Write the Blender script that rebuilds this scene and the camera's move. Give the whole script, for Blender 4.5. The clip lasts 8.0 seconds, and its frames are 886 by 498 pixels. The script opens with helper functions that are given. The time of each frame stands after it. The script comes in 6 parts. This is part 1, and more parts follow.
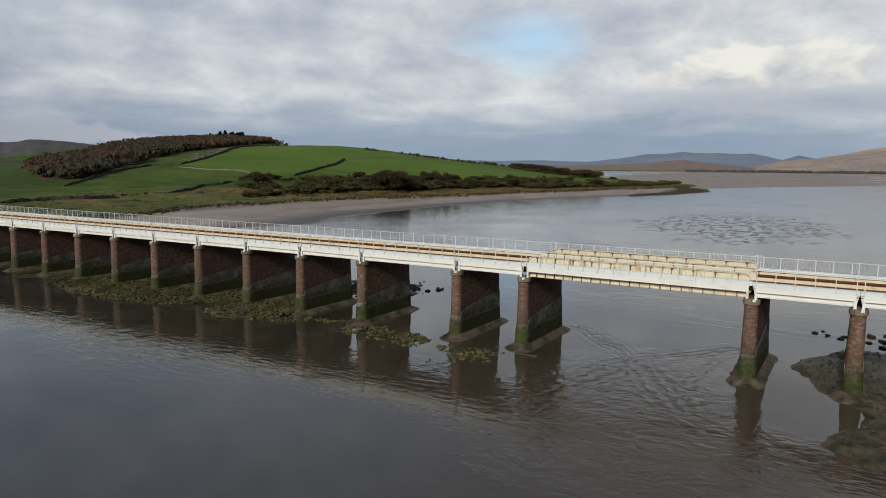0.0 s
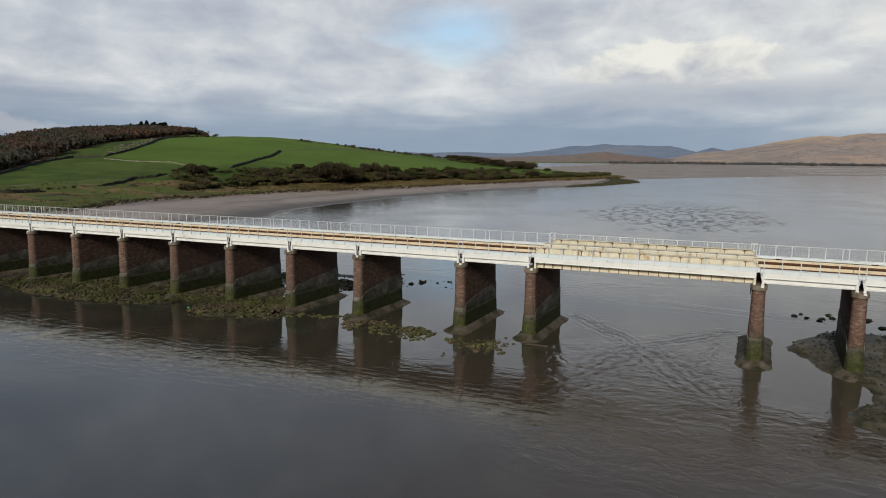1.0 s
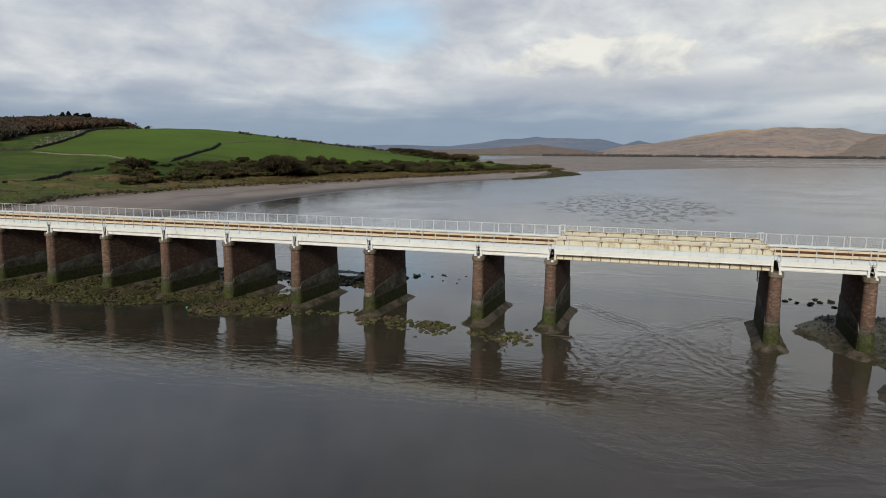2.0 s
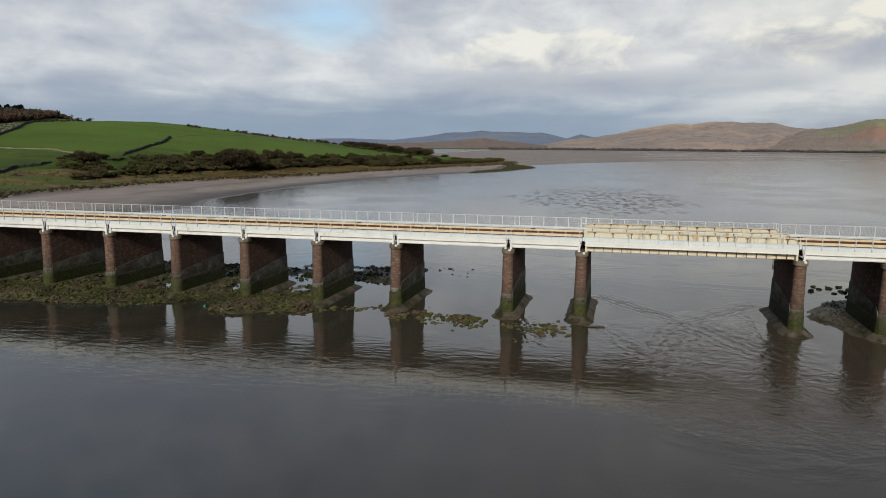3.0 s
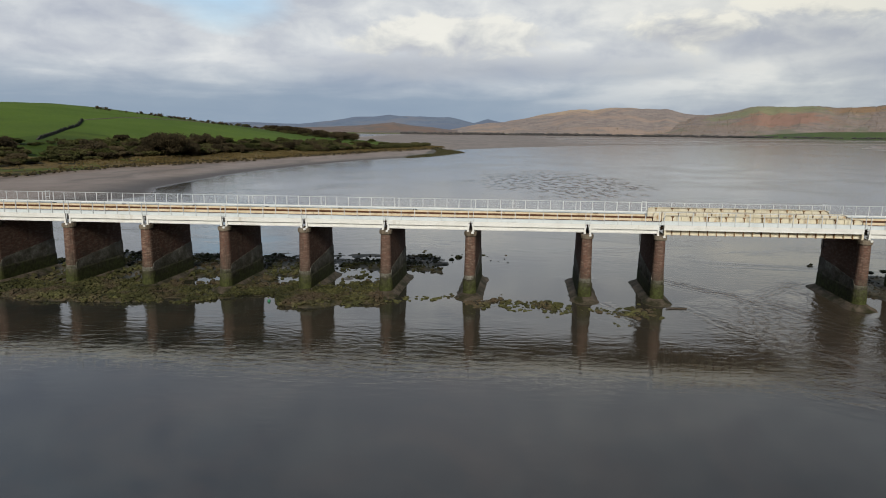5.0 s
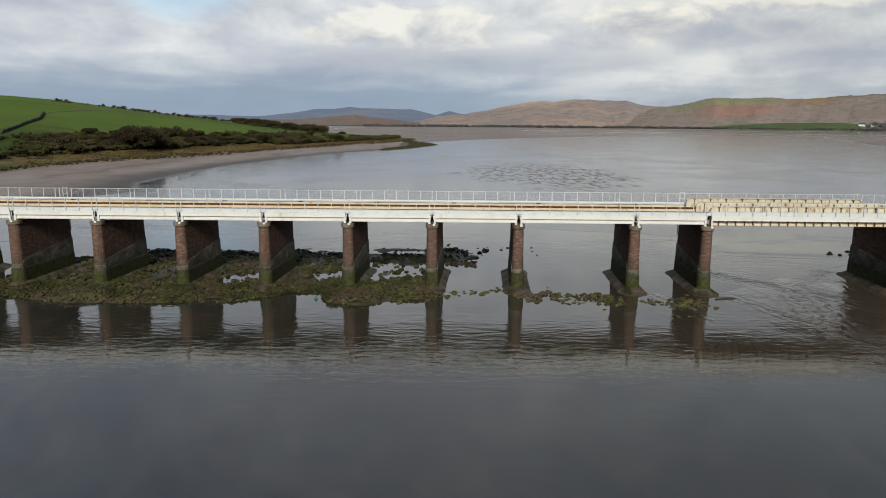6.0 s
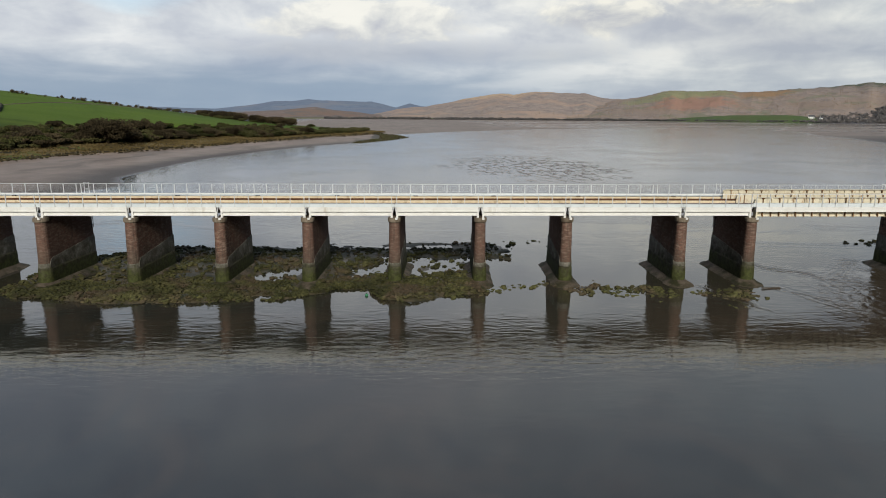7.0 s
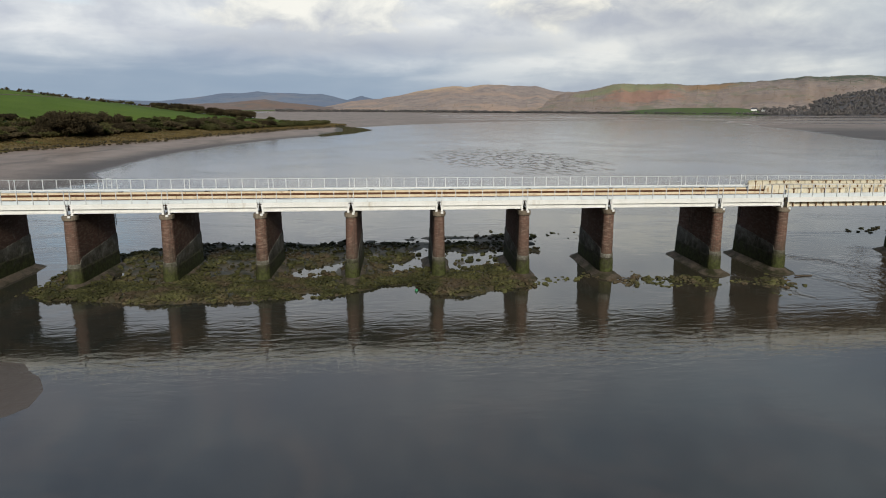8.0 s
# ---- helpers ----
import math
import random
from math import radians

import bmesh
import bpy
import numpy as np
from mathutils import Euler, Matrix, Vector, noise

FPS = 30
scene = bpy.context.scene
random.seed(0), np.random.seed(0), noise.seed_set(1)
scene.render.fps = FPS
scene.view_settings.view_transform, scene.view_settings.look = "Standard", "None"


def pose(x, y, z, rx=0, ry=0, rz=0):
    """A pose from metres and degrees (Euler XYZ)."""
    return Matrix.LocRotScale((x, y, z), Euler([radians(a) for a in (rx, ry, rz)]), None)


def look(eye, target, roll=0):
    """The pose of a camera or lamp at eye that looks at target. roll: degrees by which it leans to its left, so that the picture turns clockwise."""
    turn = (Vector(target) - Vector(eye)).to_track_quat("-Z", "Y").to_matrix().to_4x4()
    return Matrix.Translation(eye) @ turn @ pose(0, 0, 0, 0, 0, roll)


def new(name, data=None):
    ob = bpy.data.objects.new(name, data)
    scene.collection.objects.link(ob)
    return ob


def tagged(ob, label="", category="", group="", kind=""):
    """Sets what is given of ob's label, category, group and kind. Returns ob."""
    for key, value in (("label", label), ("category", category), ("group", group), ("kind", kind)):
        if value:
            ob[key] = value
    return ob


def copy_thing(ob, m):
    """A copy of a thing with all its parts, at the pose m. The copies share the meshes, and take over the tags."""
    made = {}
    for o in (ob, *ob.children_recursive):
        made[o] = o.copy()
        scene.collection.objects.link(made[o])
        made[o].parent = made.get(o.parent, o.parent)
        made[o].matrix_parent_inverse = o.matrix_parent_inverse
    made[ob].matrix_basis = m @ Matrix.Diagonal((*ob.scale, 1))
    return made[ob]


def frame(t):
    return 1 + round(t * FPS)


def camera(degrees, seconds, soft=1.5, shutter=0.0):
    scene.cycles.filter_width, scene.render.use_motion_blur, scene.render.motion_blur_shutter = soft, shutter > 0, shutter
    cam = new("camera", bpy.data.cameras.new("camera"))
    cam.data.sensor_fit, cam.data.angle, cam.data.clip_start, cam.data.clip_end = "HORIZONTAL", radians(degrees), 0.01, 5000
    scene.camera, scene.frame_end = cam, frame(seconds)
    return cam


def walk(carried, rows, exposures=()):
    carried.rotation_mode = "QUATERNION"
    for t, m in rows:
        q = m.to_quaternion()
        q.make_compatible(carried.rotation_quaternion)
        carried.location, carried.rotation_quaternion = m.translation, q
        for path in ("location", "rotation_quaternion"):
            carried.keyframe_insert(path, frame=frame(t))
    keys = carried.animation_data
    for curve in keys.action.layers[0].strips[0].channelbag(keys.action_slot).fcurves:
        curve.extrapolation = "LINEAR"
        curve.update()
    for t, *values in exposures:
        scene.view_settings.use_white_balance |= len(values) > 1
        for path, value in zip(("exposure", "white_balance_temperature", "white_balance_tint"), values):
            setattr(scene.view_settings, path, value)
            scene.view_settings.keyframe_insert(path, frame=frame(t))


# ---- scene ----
cam = camera(68.1, 8.0, soft=1.0)
PATH = [
    (0, (63.868, -61.376, 18.634), (62.897, -59.647, 18.377), 0.4),
    (0.5, (60.21, -62.965, 18.573), (59.339, -61.185, 18.305), 0.4),
    (1, (56.406, -64.388, 18.54), (55.632, -62.565, 18.26), 0.4),
    (1.5, (52.237, -65.73, 18.512), (51.562, -63.87, 18.222), 0.4),
    (3, (39.228, -69.446, 18.436), (38.805, -67.517, 18.118), 0.4),
    (3.5, (34.649, -70.285, 18.424), (34.304, -68.342, 18.095), 0.5),
    (4, (30.0, -70.759, 18.384), (29.725, -68.807, 18.045), 0.5),
    (4.5, (25.433, -70.918, 18.351), (25.225, -68.96, 18.001), 0.6),
    (6, (11.491, -70.185, 18.216), (11.463, -68.222, 17.833), 0.4),
    (6.5, (6.811, -69.628, 18.142), (6.838, -67.668, 17.748), 0.4),
    (7, (2.088, -68.966, 18.105), (2.18, -67.009, 17.701), 0.4),
    (7.5, (-2.714, -68.31, 18.055), (-2.552, -66.36, 17.641), 0.4),
    (8, (-7.591, -67.665, 18.03), (-7.356, -65.725, 17.606), 0.4),
]
walk(cam, [(t, look(eye, target, roll)) for t, eye, target, roll in PATH], ((0, 0.0, 6450, 7), (4, 0.0, 6450, 7), (8, 0.14, 6450, 7)))

# ---- world, sun ----
world = bpy.data.worlds.new("sky")
scene.world = world
world.use_nodes = True
SUN_AZ, SUN_EL = radians(178.0), radians(29.0)      # azimuth clockwise from +y


def build_world():
    nt = world.node_tree
    nt.nodes.clear()
    N, L = nt.nodes.new, nt.links.new

    def math_node(op, a, b=None, c=None):
        n = N("ShaderNodeMath")
        n.operation = op
        for i, v in enumerate((a, b, c)):
            if v is None:
                continue
            if isinstance(v, (int, float)):
                n.inputs[i].default_value = v
            else:
                L(v, n.inputs[i])
        return n.outputs[0]

    def ramp(value, stops):
        n = N("ShaderNodeValToRGB")
        while len(n.color_ramp.elements) < len(stops):
            n.color_ramp.elements.new(0.5)
        for e, (p, c) in zip(n.color_ramp.elements, stops):
            e.position, e.color = p, (*c, 1.0) if len(c) == 3 else c
        L(value, n.inputs[0])
        return n.outputs[0]

    def mixed(fac, a, b):
        n = N("ShaderNodeMix")
        n.data_type = "RGBA"
        for sock, v in ((n.inputs[0], fac), (n.inputs[6], a), (n.inputs[7], b)):
            if isinstance(v, (int, float)):
                sock.default_value = v
            elif isinstance(v, tuple):
                sock.default_value = (*v, 1.0)
            else:
                L(v, sock)
        return n.outputs[2]

    coord = N("ShaderNodeTexCoord").outputs["Generated"]
    sep = N("ShaderNodeSeparateXYZ")
    L(coord, sep.inputs[0])
    z = math_node("MAXIMUM", sep.outputs[2], 0.0)
    def cloud(scale, detail, rough, distort, seed, stretch=(1, 1, 1)):
        m = N("ShaderNodeMapping")
        m.inputs["Location"].default_value = (seed, seed * 0.7, seed * 0.3)
        m.inputs["Scale"].default_value = stretch
        L(coord, m.inputs[0])
        n = N("ShaderNodeTexNoise")
        n.inputs["Scale"].default_value = scale
        n.inputs["Detail"].default_value = detail
        n.inputs["Roughness"].default_value = rough
        n.inputs["Distortion"].default_value = distort
        L(m.outputs[0], n.inputs["Vector"])
        return n.outputs[0]

    def blob(direction, width, sharp=1.0):
        """How near the view is to a direction; for one cloud mass or one gap."""
        d = Vector(direction).normalized()
        n = N("ShaderNodeVectorMath")
        n.operation = "SUBTRACT"
        L(coord, n.inputs[0])
        n.inputs[1].default_value = d
        sc = N("ShaderNodeVectorMath")
        sc.operation = "MULTIPLY"
        L(n.outputs[0], sc.inputs[0])
        sc.inputs[1].default_value = (1 / width[0], 1 / width[0], 1 / width[1])
        ln = N("ShaderNodeVectorMath")
        ln.operation = "LENGTH"
        L(sc.outputs[0], ln.inputs[0])
        return math_node("MULTIPLY", math_node("SUBTRACT", 1.0, ln.outputs["Value"]), sharp)

    def toward(az, el):
        a, e = radians(az), radians(el)
        return (math.sin(a) * math.cos(e), math.cos(a) * math.cos(e), math.sin(e))

    # a flat sheet of cloud: the directions are spread over a level plane, so that it narrows to the horizon
    deck_vec = N("ShaderNodeVectorMath")
    deck_vec.operation = "DIVIDE"
    L(coord, deck_vec.inputs[0])
    lift = N("ShaderNodeCombineXYZ")
    for i in range(3):
        L(math_node("ADD", z, 0.12), lift.inputs[i])
    L(lift.outputs[0], deck_vec.inputs[1])

    def sheet(scale, detail, rough, distort, seed, stretch):
        m = N("ShaderNodeMapping")
        m.inputs["Location"].default_value = (seed, seed * 0.7, 0)
        m.inputs["Rotation"].default_value = (0, 0, 0.05)
        m.inputs["Scale"].default_value = stretch
        L(deck_vec.outputs[0], m.inputs[0])
        n = N("ShaderNodeTexNoise")
        n.inputs["Scale"].default_value, n.inputs["Detail"].default_value = scale, detail
        n.inputs["Roughness"].default_value, n.inputs["Distortion"].default_value = rough, distort
        L(m.outputs[0], n.inputs["Vector"])
        return n.outputs[0]

    big = sheet(0.42, 3, 0.45, 0.3, 3.1, (1.0, 0.9, 0))
    fine = sheet(1.0, 6, 0.50, 0.3, 8.4, (1.0, 0.9, 0))
    bumpy = cloud(1.0, 7, 0.55, 0.3, 5.7, (13.0, 13.0, 24.0))
    both = math_node("ADD", math_node("ADD", math_node("MULTIPLY", big, 0.36), math_node("MULTIPLY", fine, 0.36)), math_node("MULTIPLY", bumpy, 0.28))
    shade = ramp(both, [(0.40, (0.48, 0.51, 0.595)), (0.47, (0.59, 0.615, 0.675)), (0.53, (0.715, 0.733, 0.765)), (0.60, (0.91, 0.905, 0.895))])
    # heaped clouds lit by the sun
    puff = math_node("MULTIPLY", math_node("SUBTRACT", math_node("ADD", math_node("MULTIPLY", fine, 0.4), math_node("MULTIPLY", bumpy, 0.6)), 0.5), 3.2)
    heap = math_node("ADD", blob(toward(-3.0, 7.7), (0.16, 0.034)), puff)
    heap = math_node("MAXIMUM", heap, math_node("ADD", blob(toward(16, 7.8), (0.12, 0.028)), puff))
    heap = math_node("MAXIMUM", heap, math_node("ADD", blob(toward(27, 9.6), (0.17, 0.030)), puff))
    heap = math_node("MAXIMUM", heap, math_node("ADD", blob(toward(-59, 2.1), (0.13, 0.016)), puff))
    lit = ramp(heap, [(0.10, (0, 0, 0)), (0.36, (1, 1, 1))])
    # the heaps are grey below and cream above
    tall = math_node("ADD", math_node("MULTIPLY", math_node("SUBTRACT", z, 0.128), 5.0), bumpy)
    glow = ramp(tall, [(0.38, (0.54, 0.55, 0.60)), (0.50, (0.74, 0.735, 0.715)), (0.64, (0.97, 0.935, 0.855))])
    veil = ramp(math_node("ADD", blob(toward(14, 9.5), (0.55, 0.085)), math_node("MULTIPLY", puff, 0.6)), [(0.0, (0, 0, 0)), (0.9, (1, 1, 1))])
    shade = mixed(math_node("MULTIPLY", veil, 0.32), shade, glow)
    belly = ramp(math_node("ADD", blob(toward(-1.0, 5.0), (0.34, 0.026)), math_node("MULTIPLY", puff, 0.8)), [(0.1, (0, 0, 0)), (0.8, (1, 1, 1))])
    # slate-blue bank low over the horizon
    low = ramp(math_node("ADD", z, math_node("MULTIPLY", math_node("SUBTRACT", fine, 0.5), 0.05)), [(0.0, (0.95, 0.95, 0.95)), (0.040, (0.9, 0.9, 0.9)), (0.095, (0, 0, 0))])
    east_thin = ramp(sep.outputs[0], [(0.02, (1, 1, 1)), (0.30, (0.42, 0.42, 0.42))])
    shade = mixed(math_node("MULTIPLY", low, east_thin), shade, (0.295, 0.375, 0.485))
    shade = mixed(math_node("MULTIPLY", belly, 0.55), shade, (0.40, 0.43, 0.50))
    shade = mixed(math_node("MULTIPLY", lit, 0.80), shade, glow)
    warm = N("ShaderNodeMix")
    warm.data_type, warm.blend_type = "RGBA", "MULTIPLY"
    warm.inputs[0].default_value = 1.0
    L(shade, warm.inputs[6])
    L(ramp(sep.outputs[0], [(0.05, (1, 1, 1)), (0.45, (1.0, 0.985, 0.935))]), warm.inputs[7])
    shade = warm.outputs[2]
    # the unseen sky overhead is dimmed to darken the near water
    dim = N("ShaderNodeMix")
    dim.data_type, dim.blend_type = "RGBA", "MULTIPLY"
    dim.inputs[0].default_value = 1.0
    # and dimmed to both sides and behind, out of view, to darken the pier flanks
    away = math_node("SUBTRACT", math_node("MAXIMUM", math_node("MULTIPLY", sep.outputs[0], 0.78), math_node("MULTIPLY", sep.outputs[0], -0.60)), math_node("MULTIPLY", sep.outputs[1], 0.66))
    overhead_dim = ramp(math_node("ADD", z, math_node("SUBTRACT", math_node("MAXIMUM", math_node("MULTIPLY", sep.outputs[0], 0.58), math_node("MULTIPLY", sep.outputs[0], -0.30)), math_node("MULTIPLY", sep.outputs[1], 0.13))), [(0.27, (1, 1, 1)), (0.56, (0.455, 0.553, 0.70))])
    dark = ramp(away, [(0.0, (0.90, 0.90, 0.91)), (0.24, (0.73, 0.74, 0.77)), (0.66, (0.16, 0.172, 0.192))])
    both_dims = N("ShaderNodeMix")
    both_dims.data_type, both_dims.blend_type = "RGBA", "MULTIPLY"
    both_dims.inputs[0].default_value = 1.0
    L(overhead_dim, both_dims.inputs[6]), L(dark, both_dims.inputs[7])
    L(shade, dim.inputs[6]), L(both_dims.outputs[2], dim.inputs[7])
    shade = dim.outputs[2]
    gap = math_node("ADD", blob(toward(-22, 10.2), (0.15, 0.055)), math_node("MULTIPLY", math_node("SUBTRACT", fine, 0.5), 1.6))
    thin = ramp(gap, [(0.15, (0, 0, 0)), (0.75, (0.85, 0.85, 0.85))])
    sky = N("ShaderNodeTexSky")
    sky.sky_type, sky.sun_disc = "NISHITA", False
    sky.sun_elevation, sky.sun_rotation = SUN_EL, SUN_AZ
    clear = N("ShaderNodeBackground")
    clear.inputs[1].default_value = 0.13
    L(sky.outputs[0], clear.inputs[0])
    cover = N("ShaderNodeBackground")
    cover.inputs[1].default_value = 1.0
    L(shade, cover.inputs[0])
    mix = N("ShaderNodeMixShader")
    L(thin, mix.inputs[0]), L(cover.outputs[0], mix.inputs[1]), L(clear.outputs[0], mix.inputs[2])
    out = N("ShaderNodeOutputWorld")
    L(mix.outputs[0], out.inputs[0])


build_world()
sun_data = bpy.data.lights.new("sun", "SUN")
sun_data.energy, sun_data.angle, sun_data.color = 3.7, radians(14.0), (1.0, 0.94, 0.86)
sun = new("sun", sun_data)
sun.matrix_world = look((math.sin(SUN_AZ) * math.cos(SUN_EL) * 300, math.cos(SUN_AZ) * math.cos(SUN_EL) * 300, math.sin(SUN_EL) * 300), (0, 0, 0))


# ---- materials ----
def ramp_node(nt, value, stops):
    n = nt.nodes.new("ShaderNodeValToRGB")
    while len(n.color_ramp.elements) < len(stops):
        n.color_ramp.elements.new(0.5)
    for e, (p, c) in zip(n.color_ramp.elements, stops):
        e.position = p
        e.color = (*c, 1.0) if isinstance(c, tuple) else (c, c, c, 1.0)
    nt.links.new(value, n.inputs[0])
    return n.outputs[0]


def noise_node(nt, vector, scale, detail=4, rough=0.55, distort=0.0, stretch=None):
    if stretch:
        m = nt.nodes.new("ShaderNodeMapping")
        m.inputs["Scale"].default_value = stretch
        nt.links.new(vector, m.inputs[0])
        vector = m.outputs[0]
    n = nt.nodes.new("ShaderNodeTexNoise")
    n.inputs["Scale"].default_value, n.inputs["Detail"].default_value = scale, detail
    n.inputs["Roughness"].default_value, n.inputs["Distortion"].default_value = rough, distort
    nt.links.new(vector, n.inputs["Vector"])
    return n.outputs[0]


def mix_node(nt, fac, a, b, blend="MIX"):
    n = nt.nodes.new("ShaderNodeMix")
    n.data_type, n.blend_type = "RGBA", blend
    for sock, v in ((n.inputs[0], fac), (n.inputs[6], a), (n.inputs[7], b)):
        if isinstance(v, (int, float)):
            sock.default_value = v
        elif isinstance(v, tuple):
            sock.default_value = (*v, 1.0)
        else:
            nt.links.new(v, sock)
    return n.outputs[2]


def calc(nt, op, a, b=0.0, clamp=False):
    n = nt.nodes.new("ShaderNodeMath")
    n.operation, n.use_clamp = op, clamp
    for sock, v in zip(n.inputs, (a, b)):
        if isinstance(v, (int, float)):
            sock.default_value = v
        else:
            nt.links.new(v, sock)
    return n.outputs[0]


def bare(name, rough=0.8, metal=0.0):
    m = bpy.data.materials.new(name)
    m.use_nodes = True
    nt = m.node_tree
    p = nt.nodes["Principled BSDF"]
    p.inputs["Roughness"].default_value, p.inputs["Metallic"].default_value = rough, metal
    p.inputs["Specular IOR Level"].default_value = 0.5 if rough < 0.6 else 0.12
    pos = nt.nodes.new("ShaderNodeNewGeometry").outputs["Position"]
    return m, nt, p, pos


def bumped(nt, p, height, strength, distance):
    b = nt.nodes.new("ShaderNodeBump")
    b.inputs["Strength"].default_value, b.inputs["Distance"].default_value = strength, distance
    nt.links.new(height, b.inputs["Height"])
    nt.links.new(b.outputs[0], p.inputs["Normal"])


def surface(name, colours, coarse=0.6, fine=9.0, rough=0.8, metal=0.0, bump=0.4, depth=0.03, stain=None, stain_scale=0.9, stain_stretch=None, stain_range=(0.5, 0.68), vary=0.0):
    """colours: dark, middle, light. stain: a fourth colour in patches or streaks."""
    m, nt, p, pos = bare(name, rough, metal)
    a = noise_node(nt, pos, coarse, 5, 0.6, 0.4)
    b = noise_node(nt, pos, fine, 6, 0.65)
    both = calc(nt, "ADD", calc(nt, "MULTIPLY", a, 0.55), calc(nt, "MULTIPLY", b, 0.45))
    col = ramp_node(nt, both, [(0.34, colours[0]), (0.5, colours[1]), (0.66, colours[2])])
    if stain:
        s = noise_node(nt, pos, stain_scale, 6, 0.65, 0.3, stain_stretch)
        col = mix_node(nt, ramp_node(nt, s, [(stain_range[0], 0.0), (stain_range[1], 1.0)]), col, stain)
    if vary:
        r = nt.nodes.new("ShaderNodeObjectInfo").outputs["Random"]
        k = calc(nt, "ADD", calc(nt, "MULTIPLY", r, vary), 1.0 - vary / 2)
        col = mix_node(nt, 1.0, col, k, "MULTIPLY")
    nt.links.new(col, p.inputs["Base Color"])
    bumped(nt, p, both, bump, depth)
    return m


def brick_material():
    m, nt, p, pos = bare("brick", 0.9)
    sep = nt.nodes.new("ShaderNodeSeparateXYZ")
    nt.links.new(pos, sep.inputs[0])
    flat = nt.nodes.new("ShaderNodeCombineXYZ")
    nt.links.new(calc(nt, "ADD", sep.outputs[0], sep.outputs[1]), flat.inputs[0])
    nt.links.new(sep.outputs[2], flat.inputs[1])
    br = nt.nodes.new("ShaderNodeTexBrick")
    nt.links.new(flat.outputs[0], br.inputs["Vector"])
    br.inputs["Scale"].default_value = 1.0
    br.inputs["Brick Width"].default_value, br.inputs["Row Height"].default_value = 0.24, 0.085
    br.inputs["Mortar Size"].default_value = 0.012
    br.inputs["Color1"].default_value = (0.200, 0.082, 0.054, 1)
    br.inputs["Color2"].default_value = (0.110, 0.050, 0.036, 1)
    br.inputs["Mortar"].default_value = (0.14, 0.115, 0.09, 1)
    patch = noise_node(nt, pos, 0.5, 5, 0.6, 0.5)
    single = noise_node(nt, pos, 4.2, 3, 0.6, 0.0, (1.0, 1.0, 2.6))
    courses = noise_node(nt, pos, 2.0, 5, 0.65, 0.1, (0.8, 0.8, 2.4))
    col = mix_node(nt, ramp_node(nt, single, [(0.46, 0.0), (0.60, 0.7)]), br.outputs[0], (0.060, 0.036, 0.028))
    col = mix_node(nt, ramp_node(nt, patch, [(0.44, 0.0), (0.64, 0.7)]), col, (0.085, 0.060, 0.045))
    col = mix_node(nt, ramp_node(nt, courses, [(0.49, 0.0), (0.61, 0.8)]), col, (0.245, 0.180, 0.138))
    # some piers are of duller, purple-grey brick
    dull = calc(nt, "MULTIPLY", nt.nodes.new("ShaderNodeObjectInfo").outputs["Random"], 0.55)
    col = mix_node(nt, dull, col, (0.105, 0.066, 0.052))
    streak = noise_node(nt, pos, 2.4, 5, 0.6, 0.2, (1.0, 1.0, 0.12))
    col = mix_node(nt, ramp_node(nt, streak, [(0.56, 0.0), (0.72, 0.6)]), col, (0.040, 0.032, 0.027))
    lime = noise_node(nt, pos, 1.8, 6, 0.7, 0.3, (1.2, 1.2, 0.35))
    col = mix_node(nt, ramp_node(nt, lime, [(0.66, 0.0), (0.74, 0.6)]), col, (0.30, 0.26, 0.21))
    nt.links.new(col, p.inputs["Base Color"])
    bumped(nt, p, calc(nt, "ADD", br.outputs[1], calc(nt, "MULTIPLY", courses, -0.6)), -0.5, 0.02)
    return m


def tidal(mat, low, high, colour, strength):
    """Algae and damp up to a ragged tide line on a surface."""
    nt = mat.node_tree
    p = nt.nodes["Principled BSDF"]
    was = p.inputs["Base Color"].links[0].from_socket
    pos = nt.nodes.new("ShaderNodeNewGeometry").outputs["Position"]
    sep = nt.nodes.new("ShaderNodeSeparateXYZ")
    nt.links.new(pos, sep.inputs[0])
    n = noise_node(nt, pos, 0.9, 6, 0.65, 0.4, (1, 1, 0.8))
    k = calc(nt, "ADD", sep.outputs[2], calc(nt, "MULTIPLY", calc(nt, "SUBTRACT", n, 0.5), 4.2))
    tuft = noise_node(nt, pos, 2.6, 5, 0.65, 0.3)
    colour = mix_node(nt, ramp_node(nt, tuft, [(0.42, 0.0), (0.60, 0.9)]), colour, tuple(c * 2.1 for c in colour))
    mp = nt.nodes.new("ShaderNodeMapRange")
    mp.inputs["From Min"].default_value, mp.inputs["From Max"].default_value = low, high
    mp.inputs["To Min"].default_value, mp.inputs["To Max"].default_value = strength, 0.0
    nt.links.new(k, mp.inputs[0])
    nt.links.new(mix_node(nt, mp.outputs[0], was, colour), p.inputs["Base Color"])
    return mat


